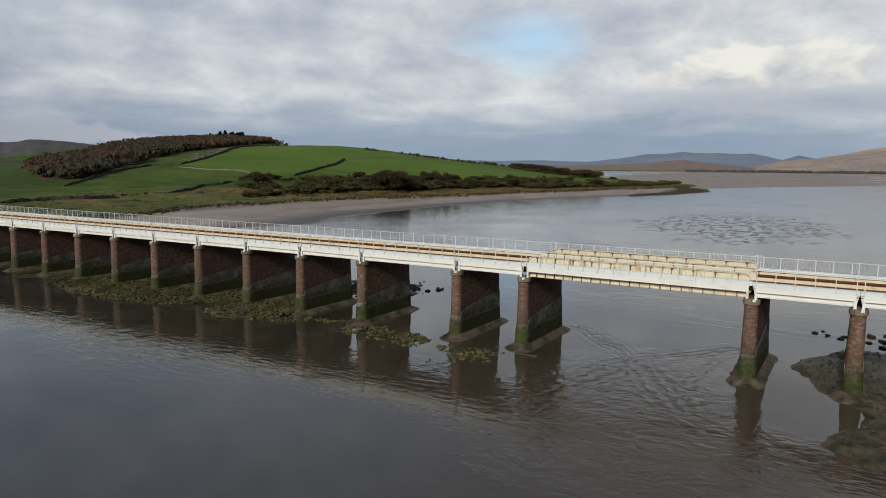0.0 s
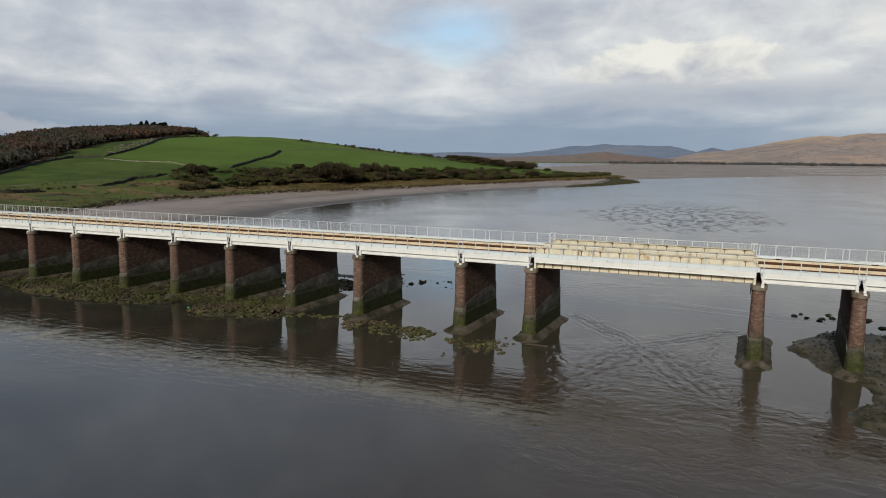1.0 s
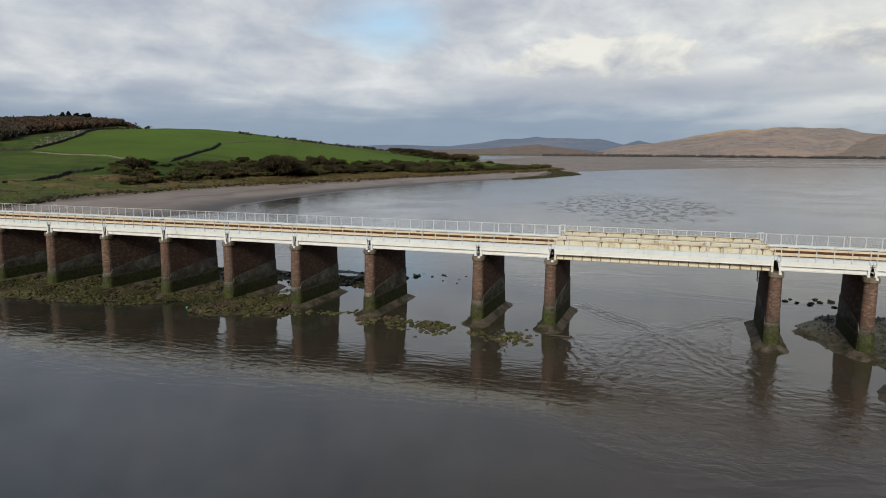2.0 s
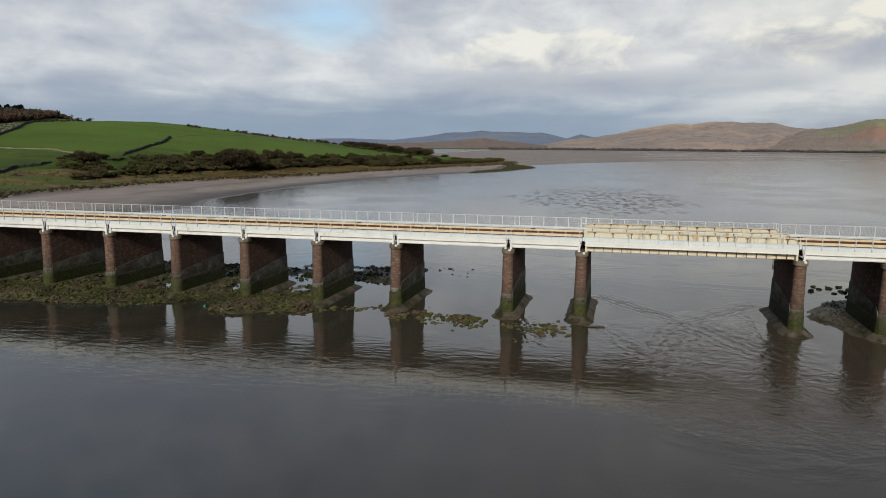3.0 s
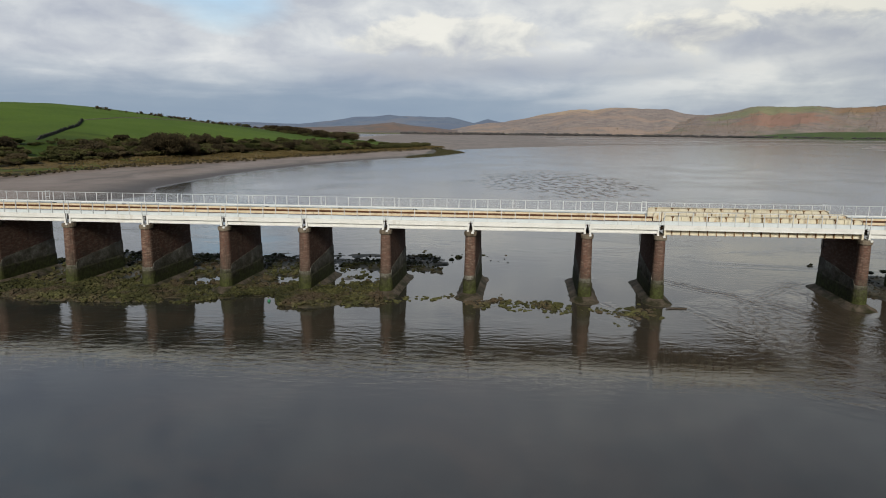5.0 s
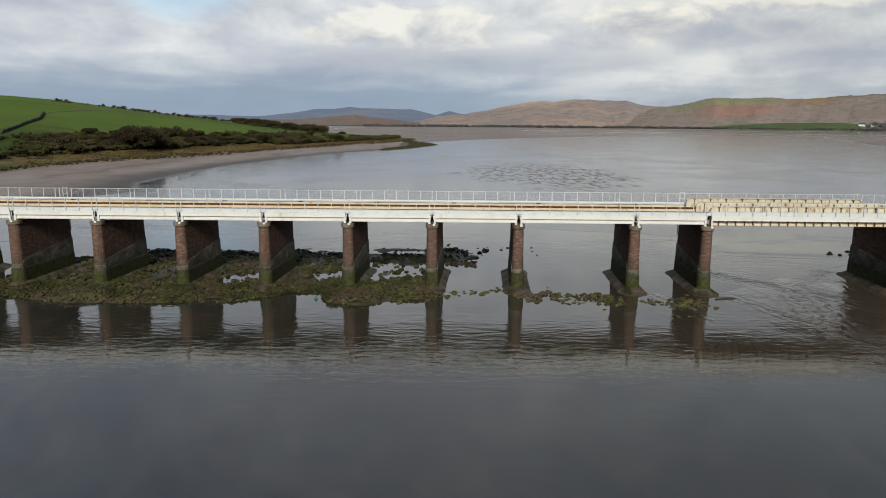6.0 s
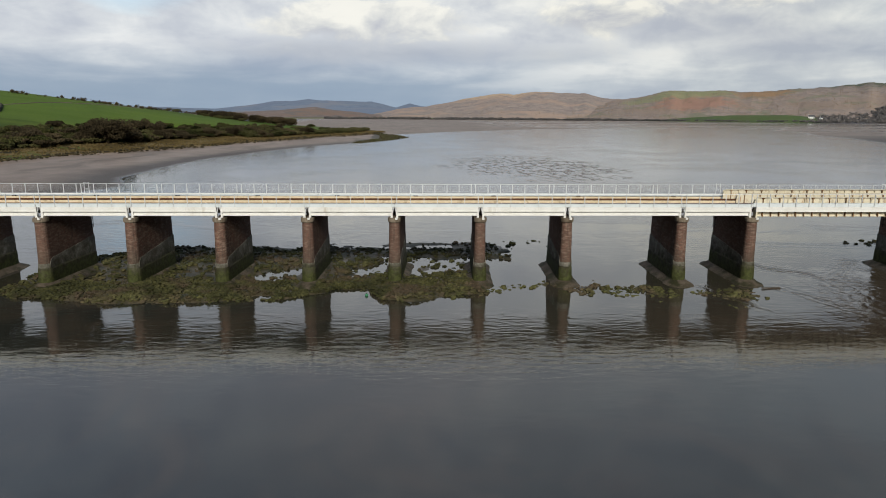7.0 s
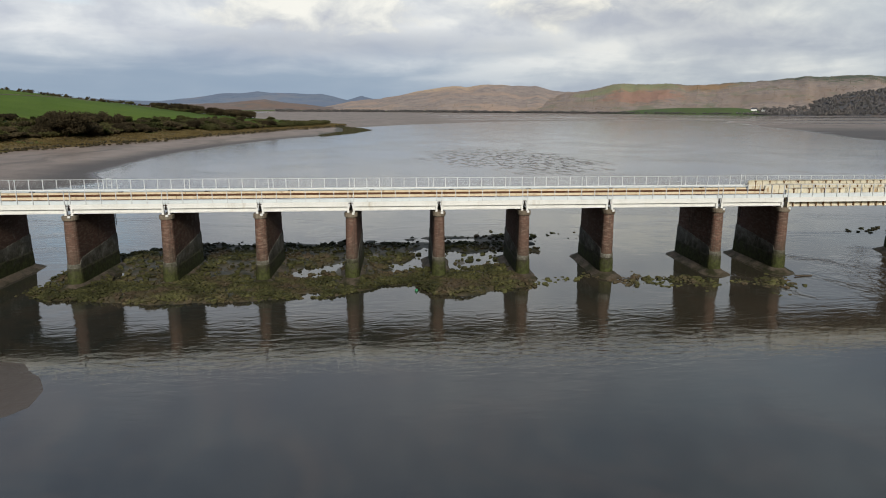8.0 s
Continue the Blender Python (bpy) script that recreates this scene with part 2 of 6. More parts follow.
def water_material():
    m, nt, p, pos = bare("river_water", 0.04)
    p.inputs["Specular IOR Level"].default_value = 0.5
    silt = noise_node(nt, pos, 0.03, 6, 0.6, 0.6)
    east = nt.nodes.new("ShaderNodeSeparateXYZ")
    nt.links.new(pos, east.inputs[0])
    silt = calc(nt, "ADD", silt, calc(nt, "MULTIPLY", calc(nt, "SUBTRACT", east.outputs[0], 15.0), 0.0036))
    col = ramp_node(nt, silt, [(0.32, (0.023, 0.024, 0.019)), (0.50, (0.033, 0.030, 0.020)), (0.66, (0.042, 0.036, 0.025)), (0.80, (0.052, 0.041, 0.028))])

    def patch(x, y, rx, ry):
        v = nt.nodes.new("ShaderNodeVectorMath")
        v.operation = "SUBTRACT"
        nt.links.new(pos, v.inputs[0])
        v.inputs[1].default_value = (x, y, 0)
        s = nt.nodes.new("ShaderNodeVectorMath")
        s.operation = "MULTIPLY"
        nt.links.new(v.outputs[0], s.inputs[0])
        s.inputs[1].default_value = (1 / rx, 1 / ry, 0)
        ln = nt.nodes.new("ShaderNodeVectorMath")
        ln.operation = "LENGTH"
        nt.links.new(s.outputs[0], ln.inputs[0])
        return calc(nt, "SUBTRACT", 1.0, ln.outputs["Value"], True)

    plume = noise_node(nt, pos, 0.085, 5, 0.6, 1.6, (1.0, 0.8, 1))
    col = mix_node(nt, ramp_node(nt, plume, [(0.46, 0.0), (0.64, 0.6)]), col, (0.056, 0.043, 0.028))
    breeze = ramp_node(nt, noise_node(nt, pos, 0.03, 4, 0.6, 0.8), [(0.42, 0.12), (0.62, 1.0)])
    film = nt.nodes.new("ShaderNodeMapRange")
    film.inputs["From Min"].default_value, film.inputs["From Max"].default_value = 15.0, 55.0
    film.inputs["To Min"].default_value, film.inputs["To Max"].default_value = 1.72, 1.38
    nt.links.new(east.outputs[0], film.inputs[0])
    nt.links.new(film.outputs[0], p.inputs["IOR"])
    # silt stirred up where the stream runs fastest
    boil = calc(nt, "MULTIPLY", patch(62, -24, 42, 34), calc(nt, "MULTIPLY", noise_node(nt, pos, 0.07, 5, 0.6, 1.0), 1.9), True)
    nt.links.new(mix_node(nt, boil, col, (0.056, 0.041, 0.029)), p.inputs["Base Color"])
    wobble = nt.nodes.new("ShaderNodeTexNoise")
    wobble.inputs["Scale"].default_value, wobble.inputs["Detail"].default_value = 0.45, 3.0
    nt.links.new(pos, wobble.inputs["Vector"])
    bent = nt.nodes.new("ShaderNodeVectorMath")
    bent.operation = "MULTIPLY_ADD"
    nt.links.new(wobble.outputs["Color"], bent.inputs[0])
    bent.inputs[1].default_value, bent.inputs[2].default_value = (2.6, 2.6, 0), (-1.3, -1.3, 0)
    swept = nt.nodes.new("ShaderNodeVectorMath")
    nt.links.new(pos, swept.inputs[0])
    nt.links.new(bent.outputs[0], swept.inputs[1])
    swept = swept.outputs[0]

    def wake(ax, ay, bx, by, length, width):
        """A train of crests along a line from one point to another, as a standing wave off a pier."""
        way = Vector((bx - ax, by - ay, 0))
        turn = math.atan2(way.y, way.x)
        m = nt.nodes.new("ShaderNodeMapping")
        m.vector_type = "TEXTURE"
        m.inputs["Location"].default_value, m.inputs["Rotation"].default_value = (ax, ay, 0), (0, 0, turn)
        nt.links.new(swept, m.inputs[0])
        uv = nt.nodes.new("ShaderNodeSeparateXYZ")
        nt.links.new(m.outputs[0], uv.inputs[0])
        u, d = calc(nt, "DIVIDE", uv.outputs[0], way.length), uv.outputs[1]
        spread = calc(nt, "DIVIDE", d, width)
        fade = calc(nt, "POWER", 2.718, calc(nt, "MULTIPLY", calc(nt, "MULTIPLY", spread, spread), -1.0))
        run = ramp_node(nt, u, [(0.0, 0.0), (0.08, 1.0), (0.75, 0.9), (1.0, 0.0)])
        return calc(nt, "MULTIPLY", calc(nt, "SINE", calc(nt, "MULTIPLY", d, 6.283 / length)), calc(nt, "MULTIPLY", fade, run))

    wakes = None
    for row in ((40.5, 12.5, 50.5, 0.5, 0.95, 1.7), (59.5, 12.0, 49.5, 1.0, 0.95, 1.4), (50.5, 2.5, 44.5, -17.0, 1.2, 2.4), (49.5, 2.5, 57.5, -13.0, 1.2, 2.4), (57.0, 7.0, 55.5, -6.0, 1.1, 1.0), (41.0, -1.5, 46.0, -14.0, 1.2, 1.2), (33.0, 0.0, 36.0, -12.0, 1.1, 0.9)):
        w = wake(*row)
        wakes = w if wakes is None else calc(nt, "ADD", wakes, w)
    ragged = noise_node(nt, pos, 0.05, 5, 0.6, 0.6)

    def torn(mask, k=1.6):
        edge = calc(nt, "ADD", calc(nt, "SUBTRACT", mask, 0.15), calc(nt, "MULTIPLY", calc(nt, "SUBTRACT", ragged, 0.5), k))
        return calc(nt, "MULTIPLY", calc(nt, "MULTIPLY", edge, 2.4, True), calc(nt, "MULTIPLY", mask, 5.0, True))

    # the tongue of broken water below the long span, and a shoal far behind it
    tongue = torn(calc(nt, "MAXIMUM", patch(50.5, -7, 12, 16), calc(nt, "MULTIPLY", patch(56, -20, 20, 16), 0.5)), 1.0)
    shoal = torn(patch(44, 168, 38, 74), 1.3)
    # a rippled belt off the bridge, calm water close under it
    across = calc(nt, "ADD", east.outputs[1], calc(nt, "MULTIPLY", calc(nt, "SUBTRACT", noise_node(nt, pos, 0.05, 4, 0.6, 0.5), 0.5), 22.0))
    wash = ramp_node(nt, calc(nt, "DIVIDE", calc(nt, "ADD", across, 40.0), 60.0), [(0.0, 0.10), (0.18, 0.16), (0.31, 0.75), (0.40, 1.0), (0.49, 0.85), (0.56, 0.18), (0.67, 0.10), (0.82, 0.25), (1.0, 0.55)])
    small = noise_node(nt, pos, 1.3, 3, 0.5, 0.5, (0.42, 1.15, 1))
    grain = noise_node(nt, pos, 2.6, 3, 0.55, 0.3, (0.6, 1.3, 1))
    chop = noise_node(nt, pos, 0.75, 4, 0.6, 1.6, (0.8, 1.0, 1))
    swirl = noise_node(nt, pos, 0.26, 4, 0.55, 2.2, (0.9, 1.0, 1))
    swell = noise_node(nt, pos, 0.22, 4, 0.55, 0.6, (0.5, 1.2, 1))
    lick = ramp_node(nt, noise_node(nt, pos, 0.42, 3, 0.6, 0.2, (1.0, 0.42, 1)), [(0.52, 0.0), (0.66, 1.0)])
    paws = ramp_node(nt, noise_node(nt, pos, 0.055, 5, 0.6, 1.2, (0.7, 1.3, 1)), [(0.53, 0.0), (0.60, 1.0)])
    behind = ramp_node(nt, calc(nt, "DIVIDE", east.outputs[1], 200.0), [(0.03, 0.0), (0.07, 1.0), (0.35, 1.0), (0.6, 0.35), (1.0, 0.15)])
    paws = calc(nt, "MULTIPLY", paws, behind)
    race = calc(nt, "MAXIMUM", calc(nt, "MULTIPLY", tongue, 0.5), calc(nt, "MULTIPLY", paws, 0.35))
    rows = (
        (small, calc(nt, "MULTIPLY", wash, calc(nt, "ADD", breeze, 0.25)), 0.046),
        (grain, calc(nt, "ADD", calc(nt, "MULTIPLY", wash, 0.5), calc(nt, "MULTIPLY", paws, 0.8)), 0.012),
        (swell, calc(nt, "MULTIPLY", wash, breeze), 0.030),
        (wakes, ramp_node(nt, chop, [(0.36, 0.0), (0.62, 1.0)]), 0.036),
        (chop, calc(nt, "ADD", tongue, calc(nt, "MULTIPLY", paws, 0.3)), 0.08),
        (swirl, tongue, 0.14),
        (lick, shoal, 0.44),
    )
    h = None
    for wave_height, where, amount in rows:
        one = calc(nt, "MULTIPLY", calc(nt, "MULTIPLY", wave_height, where), amount)
        h = one if h is None else calc(nt, "ADD", h, one)
    bumped(nt, p, h, 1.0, 1.0)
    open_water = nt.nodes.new("ShaderNodeMapRange")
    open_water.inputs["From Min"].default_value, open_water.inputs["From Max"].default_value = 25.0, 160.0
    open_water.inputs["To Min"].default_value, open_water.inputs["To Max"].default_value = 0.0, 0.065
    nt.links.new(east.outputs[1], open_water.inputs[0])
    nt.links.new(calc(nt, "ADD", calc(nt, "ADD", calc(nt, "MULTIPLY", breeze, 0.03), calc(nt, "MULTIPLY", race, 0.10)), calc(nt, "ADD", 0.035, open_water.outputs[0])), p.inputs["Roughness"])
    return m


def ground_material():
    m, nt, p, pos = bare("estuary_ground", 0.85)
    at = nt.nodes.new("ShaderNodeVertexColor")
    at.layer_name = "cover"
    sep = nt.nodes.new("ShaderNodeSeparateColor")
    nt.links.new(at.outputs[0], sep.inputs[0])
    mid = noise_node(nt, pos, 0.09, 6, 0.65, 0.5)
    fine = noise_node(nt, pos, 0.9, 5, 0.65)
    big = noise_node(nt, pos, 0.02, 5, 0.6, 0.4)

    def weight(out, spread):
        j = calc(nt, "ADD", out, calc(nt, "MULTIPLY", calc(nt, "SUBTRACT", mid, 0.5), spread))
        return ramp_node(nt, j, [(0.44, 0.0), (0.56, 1.0)])

    sand = ramp_node(nt, calc(nt, "ADD", calc(nt, "MULTIPLY", big, 0.6), calc(nt, "MULTIPLY", mid, 0.4)), [(0.36, (0.172, 0.131, 0.103)), (0.5, (0.250, 0.196, 0.158)), (0.64, (0.315, 0.251, 0.204))])
    marsh = ramp_node(nt, calc(nt, "ADD", calc(nt, "MULTIPLY", mid, 0.6), calc(nt, "MULTIPLY", fine, 0.4)), [(0.36, (0.055, 0.042, 0.018)), (0.5, (0.135, 0.096, 0.040)), (0.63, (0.205, 0.150, 0.065))])
    turf = ramp_node(nt, calc(nt, "ADD", calc(nt, "MULTIPLY", big, 0.5), calc(nt, "MULTIPLY", mid, 0.5)), [(0.34, (0.020, 0.034, 0.007)), (0.5, (0.045, 0.070, 0.010)), (0.66, (0.082, 0.108, 0.017))])
    # sunlight on the shoulder field, mixed in as a brighter green
    fa = nt.nodes.new("ShaderNodeAttribute")
    fa.attribute_name = "field"
    sunlit = ramp_node(nt, calc(nt, "ADD", calc(nt, "MULTIPLY", big, 0.5), calc(nt, "MULTIPLY", fine, 0.5)), [(0.36, (0.058, 0.098, 0.011)), (0.5, (0.080, 0.130, 0.015)), (0.64, (0.105, 0.152, 0.021))])
    turf = mix_node(nt, fa.outputs["Fac"], turf, sunlit)
    mottle = noise_node(nt, pos, 0.045, 6, 0.65, 0.6)
    north = nt.nodes.new("ShaderNodeSeparateXYZ")
    nt.links.new(pos, north.inputs[0])
    ochre = nt.nodes.new("ShaderNodeMapRange")
    ochre.inputs["From Min"].default_value, ochre.inputs["From Max"].default_value = 110.0, 190.0
    ochre.inputs["To Min"].default_value, ochre.inputs["To Max"].default_value = 0.09, -0.09
    nt.links.new(north.outputs[1], ochre.inputs[0])
    mottle = calc(nt, "ADD", mottle, ochre.outputs[0])
    marsh = mix_node(nt, ramp_node(nt, mottle, [(0.49, 0.0), (0.55, 0.9)]), marsh, (0.066, 0.088, 0.017))
    creek = noise_node(nt, pos, 0.11, 5, 0.6, 1.2, (1.0, 0.7, 1))
    marsh = mix_node(nt, ramp_node(nt, creek, [(0.57, 0.0), (0.61, 0.9)]), marsh, (0.026, 0.022, 0.014))
    drift = noise_node(nt, pos, 0.05, 5, 0.6, 0.8, (1.6, 0.6, 1))
    sand = mix_node(nt, ramp_node(nt, drift, [(0.52, 0.0), (0.66, 0.6)]), sand, (0.085, 0.068, 0.052))
    heath = ramp_node(nt, fine, [(0.35, (0.045, 0.030, 0.018)), (0.5, (0.09, 0.052, 0.03)), (0.65, (0.14, 0.085, 0.045))])
    col = mix_node(nt, weight(sep.outputs[0], 0.5), sand, marsh)
    col = mix_node(nt, weight(sep.outputs[1], 0.35), col, turf)
    col = mix_node(nt, weight(sep.outputs[2], 0.4), col, heath)
    weed = ramp_node(nt, noise_node(nt, pos, 0.7, 6, 0.65, 0.5), [(0.40, (0.020, 0.021, 0.010)), (0.5, (0.050, 0.044, 0.023)), (0.62, (0.088, 0.070, 0.044))])
    col = mix_node(nt, weight(at.outputs[1], 0.3), col, weed)
    level = nt.nodes.new("ShaderNodeSeparateXYZ")
    nt.links.new(pos, level.inputs[0])
    damp = calc(nt, "ADD", level.outputs[2], calc(nt, "MULTIPLY", calc(nt, "SUBTRACT", mid, 0.5), 0.22))
    col = mix_node(nt, calc(nt, "MULTIPLY", calc(nt, "MULTIPLY", ramp_node(nt, damp, [(0.26, 0.9), (0.60, 0.0)]), ramp_node(nt, calc(nt, "DIVIDE", level.outputs[1], 1000.0), [(0.44, 1.0), (0.58, 0.2)])), calc(nt, "SUBTRACT", 1.0, at.outputs[1])), col, (0.062, 0.050, 0.040))
    nt.links.new(col, p.inputs["Base Color"])
    wet = calc(nt, "SUBTRACT", 1.0, calc(nt, "MAXIMUM", sep.outputs[0], calc(nt, "MAXIMUM", sep.outputs[1], sep.outputs[2])))
    awash = calc(nt, "MAXIMUM", ramp_node(nt, damp, [(0.0, 0.40), (0.12, 1.0)]), at.outputs[1])
    nt.links.new(calc(nt, "MULTIPLY", calc(nt, "SUBTRACT", 0.92, calc(nt, "MULTIPLY", wet, 0.42)), awash), p.inputs["Roughness"])
    bumped(nt, p, calc(nt, "ADD", fine, mid), 0.5, 0.12)
    return m


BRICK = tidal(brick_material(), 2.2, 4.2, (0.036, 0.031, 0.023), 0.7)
WATER = water_material()
GROUND = ground_material()
CAP = surface("weathered_sandstone", ((0.095, 0.078, 0.058), (0.165, 0.135, 0.10), (0.24, 0.205, 0.155)), 1.5, 12, 0.9, stain=(0.075, 0.056, 0.038), stain_stretch=(1, 1, 0.3))
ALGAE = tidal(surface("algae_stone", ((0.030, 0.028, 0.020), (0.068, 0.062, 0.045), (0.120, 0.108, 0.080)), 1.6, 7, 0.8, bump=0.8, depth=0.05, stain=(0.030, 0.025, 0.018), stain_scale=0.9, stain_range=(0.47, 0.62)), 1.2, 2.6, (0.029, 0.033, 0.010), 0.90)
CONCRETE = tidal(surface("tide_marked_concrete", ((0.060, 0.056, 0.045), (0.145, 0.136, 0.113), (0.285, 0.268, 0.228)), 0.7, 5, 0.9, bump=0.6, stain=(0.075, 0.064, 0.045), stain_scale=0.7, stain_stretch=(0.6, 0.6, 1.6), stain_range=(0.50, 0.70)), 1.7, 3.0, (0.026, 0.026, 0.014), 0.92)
MUD = surface("wet_mud", ((0.042, 0.034, 0.024), (0.085, 0.068, 0.050), (0.135, 0.110, 0.082)), 0.8, 5, 0.7, bump=0.9, depth=0.08, stain=(0.026, 0.026, 0.012), stain_scale=0.6, stain_range=(0.46, 0.6))
WHITE = surface("white_bridge_paint", ((0.568, 0.559, 0.516), (0.654, 0.649, 0.611), (0.705, 0.705, 0.679)), 0.8, 10, 0.5, bump=0.1, stain=(0.430, 0.387, 0.310), stain_scale=0.8, stain_stretch=(1, 1, 0.25), stain_range=(0.6, 0.8))
PALE = surface("pale_blue_grey_paint", ((0.499, 0.533, 0.542), (0.576, 0.619, 0.628), (0.636, 0.671, 0.671)), 0.8, 10, 0.5, bump=0.1, stain=(0.430, 0.430, 0.378), stain_scale=0.8, stain_range=(0.6, 0.8))
CREAM = surface("cream_girder_paint", ((0.50, 0.44, 0.31), (0.60, 0.545, 0.41), (0.66, 0.62, 0.50)), 0.9, 8, 0.55, bump=0.15, stain=(0.33, 0.19, 0.08), stain_scale=1.7, stain_stretch=(1, 1, 0.5), stain_range=(0.55, 0.72))
TAN = surface("buff_kerb_paint", ((0.48, 0.375, 0.24), (0.65, 0.53, 0.36), (0.75, 0.64, 0.47)), 0.7, 8, 0.7, bump=0.2, stain=(0.19, 0.10, 0.055), stain_scale=1.2, stain_range=(0.58, 0.75))
RUST = surface("rusty_track_bed", ((0.020, 0.010, 0.007), (0.040, 0.019, 0.012), (0.065, 0.032, 0.020)), 1.0, 9, 0.95)
# rust, darkened further to paint the shadow outlines of the girder panels
RUSTSHADE = surface("rust_and_shade_cream", ((0.11, 0.050, 0.020), (0.23, 0.13, 0.060), (0.42, 0.31, 0.18)), 1.1, 6, 0.7, bump=0.2, stain=(0.085, 0.034, 0.013), stain_scale=2.0, stain_range=(0.48, 0.62))
RAILSTEEL = surface("rusted_rail", ((0.06, 0.026, 0.013), (0.10, 0.046, 0.024), (0.15, 0.075, 0.040)), 1.5, 12, 0.7)
GALV = surface("galvanised_steel", ((0.425, 0.442, 0.451), (0.527, 0.544, 0.552), (0.595, 0.612, 0.612)), 1.0, 14, 0.5, 0.2, bump=0.05)
DARKSTEEL = surface("dark_underside_steel", ((0.09, 0.075, 0.06), (0.15, 0.13, 0.105), (0.22, 0.19, 0.155)), 0.9, 8, 0.7)
IRON = surface("dark_iron", ((0.02, 0.018, 0.017), (0.035, 0.032, 0.03), (0.06, 0.05, 0.045)), 2, 12, 0.6, 0.4)
WEED = surface("weedy_stone", ((0.018, 0.019, 0.008), (0.052, 0.052, 0.019), (0.122, 0.114, 0.044)), 0.45, 5, 0.7, bump=0.8, depth=0.05, stain=(0.078, 0.058, 0.036), stain_scale=0.16, stain_range=(0.50, 0.62), vary=0.6)
GRAVEL = surface("grey_mud_stone", ((0.028, 0.025, 0.016), (0.056, 0.049, 0.033), (0.095, 0.082, 0.058)), 0.6, 6, 0.7, bump=0.8, depth=0.05, vary=0.6)
PALESTONE = surface("pale_stone", ((0.10, 0.09, 0.065), (0.17, 0.15, 0.115), (0.26, 0.235, 0.19)), 0.7, 5, 0.9)
WALLSTONE = surface("drystone", ((0.022, 0.022, 0.019), (0.048, 0.046, 0.038), (0.090, 0.085, 0.070)), 0.8, 5, 0.95)
BARK = surface("bark", ((0.04, 0.03, 0.022), (0.075, 0.058, 0.042), (0.11, 0.09, 0.07)), 2, 12, 0.95)
SCRUB = surface("winter_scrub", ((0.036, 0.030, 0.018), (0.082, 0.065, 0.037), (0.140, 0.106, 0.058)), 0.10, 0.8, 0.95, vary=0.8)
GORSE = surface("dark_gorse", ((0.020, 0.025, 0.010), (0.056, 0.061, 0.021), (0.125, 0.120, 0.040)), 0.10, 0.8, 0.95, vary=0.8)
OAK = surface("autumn_wood", ((0.055, 0.042, 0.034), (0.110, 0.070, 0.048), (0.180, 0.098, 0.056)), 0.06, 0.16, 0.95, stain=(0.082, 0.078, 0.058), stain_scale=0.016, stain_range=(0.46, 0.60))
BRUSH = surface("mixed_headland_scrub", ((0.042, 0.046, 0.019), (0.098, 0.096, 0.039), (0.170, 0.148, 0.063)), 0.05, 0.9, 0.95)
CONIFER = surface("conifer", ((0.010, 0.016, 0.012), (0.020, 0.030, 0.020), (0.034, 0.045, 0.028)), 0.3, 2, 0.95)
LIMEWASH = surface("limewash", ((0.72, 0.72, 0.69), (0.80, 0.80, 0.77), (0.84, 0.84, 0.82)), 0.3, 2, 0.9)
SLATE = surface("slate", ((0.05, 0.05, 0.055), (0.08, 0.08, 0.09), (0.12, 0.12, 0.13)), 0.5, 3, 0.8)
DARKGLASS = surface("window_glass", ((0.02, 0.02, 0.025), (0.03, 0.03, 0.035), (0.04, 0.04, 0.045)), 0.5, 3, 0.1)


def foliage(mat):
    """Thin leaves and twigs pass on part of the light that falls on them."""
    nt = mat.node_tree
    p = nt.nodes["Principled BSDF"]
    t = nt.nodes.new("ShaderNodeBsdfTranslucent")
    nt.links.new(p.inputs["Base Color"].links[0].from_socket, t.inputs["Color"])
    mx = nt.nodes.new("ShaderNodeMixShader")
    mx.inputs[0].default_value = 0.45
    nt.links.new(p.outputs[0], mx.inputs[1]), nt.links.new(t.outputs[0], mx.inputs[2])
    nt.links.new(mx.outputs[0], nt.nodes["Material Output"].inputs[0])


for leaf_material in (SCRUB, GORSE, OAK, BRUSH, CONIFER):
    foliage(leaf_material)


def hill_material(name, dark, mid, light, patch, patch2, scale=0.004, clearings=()):
    m, nt, p, pos = bare(name, 0.95)
    a = noise_node(nt, pos, scale * 6, 8, 0.65, 0.5)
    b = noise_node(nt, pos, scale * 30, 5, 0.65)
    both = calc(nt, "ADD", calc(nt, "MULTIPLY", a, 0.6), calc(nt, "MULTIPLY", b, 0.4))
    col = ramp_node(nt, both, [(0.38, dark), (0.5, mid), (0.62, light)])
    s = noise_node(nt, pos, scale, 5, 0.6, 0.4)
    col = mix_node(nt, ramp_node(nt, s, [(0.48, 0.0), (0.58, 0.85)]), col, patch)
    s2 = noise_node(nt, pos, scale * 1.7, 6, 0.6, 0.8)
    col = mix_node(nt, ramp_node(nt, s2, [(0.53, 0.0), (0.62, 0.8)]), col, patch2)
    # tinted places: real clearings, and on FELL a sunlit crest painted in
    for x, y, r, tint in clearings:
        v = nt.nodes.new("ShaderNodeVectorMath")
        v.operation = "DISTANCE"
        nt.links.new(pos, v.inputs[0])
        v.inputs[1].default_value = (x, y, 90)
        near = calc(nt, "SUBTRACT", 1.0, calc(nt, "DIVIDE", v.outputs["Value"], r))
        near = calc(nt, "ADD", near, calc(nt, "MULTIPLY", calc(nt, "SUBTRACT", a, 0.5), 2.0))
        col = mix_node(nt, ramp_node(nt, near, [(0.1, 0.0), (0.4, 0.85)]), col, tint)
    nt.links.new(col, p.inputs["Base Color"])
    return m


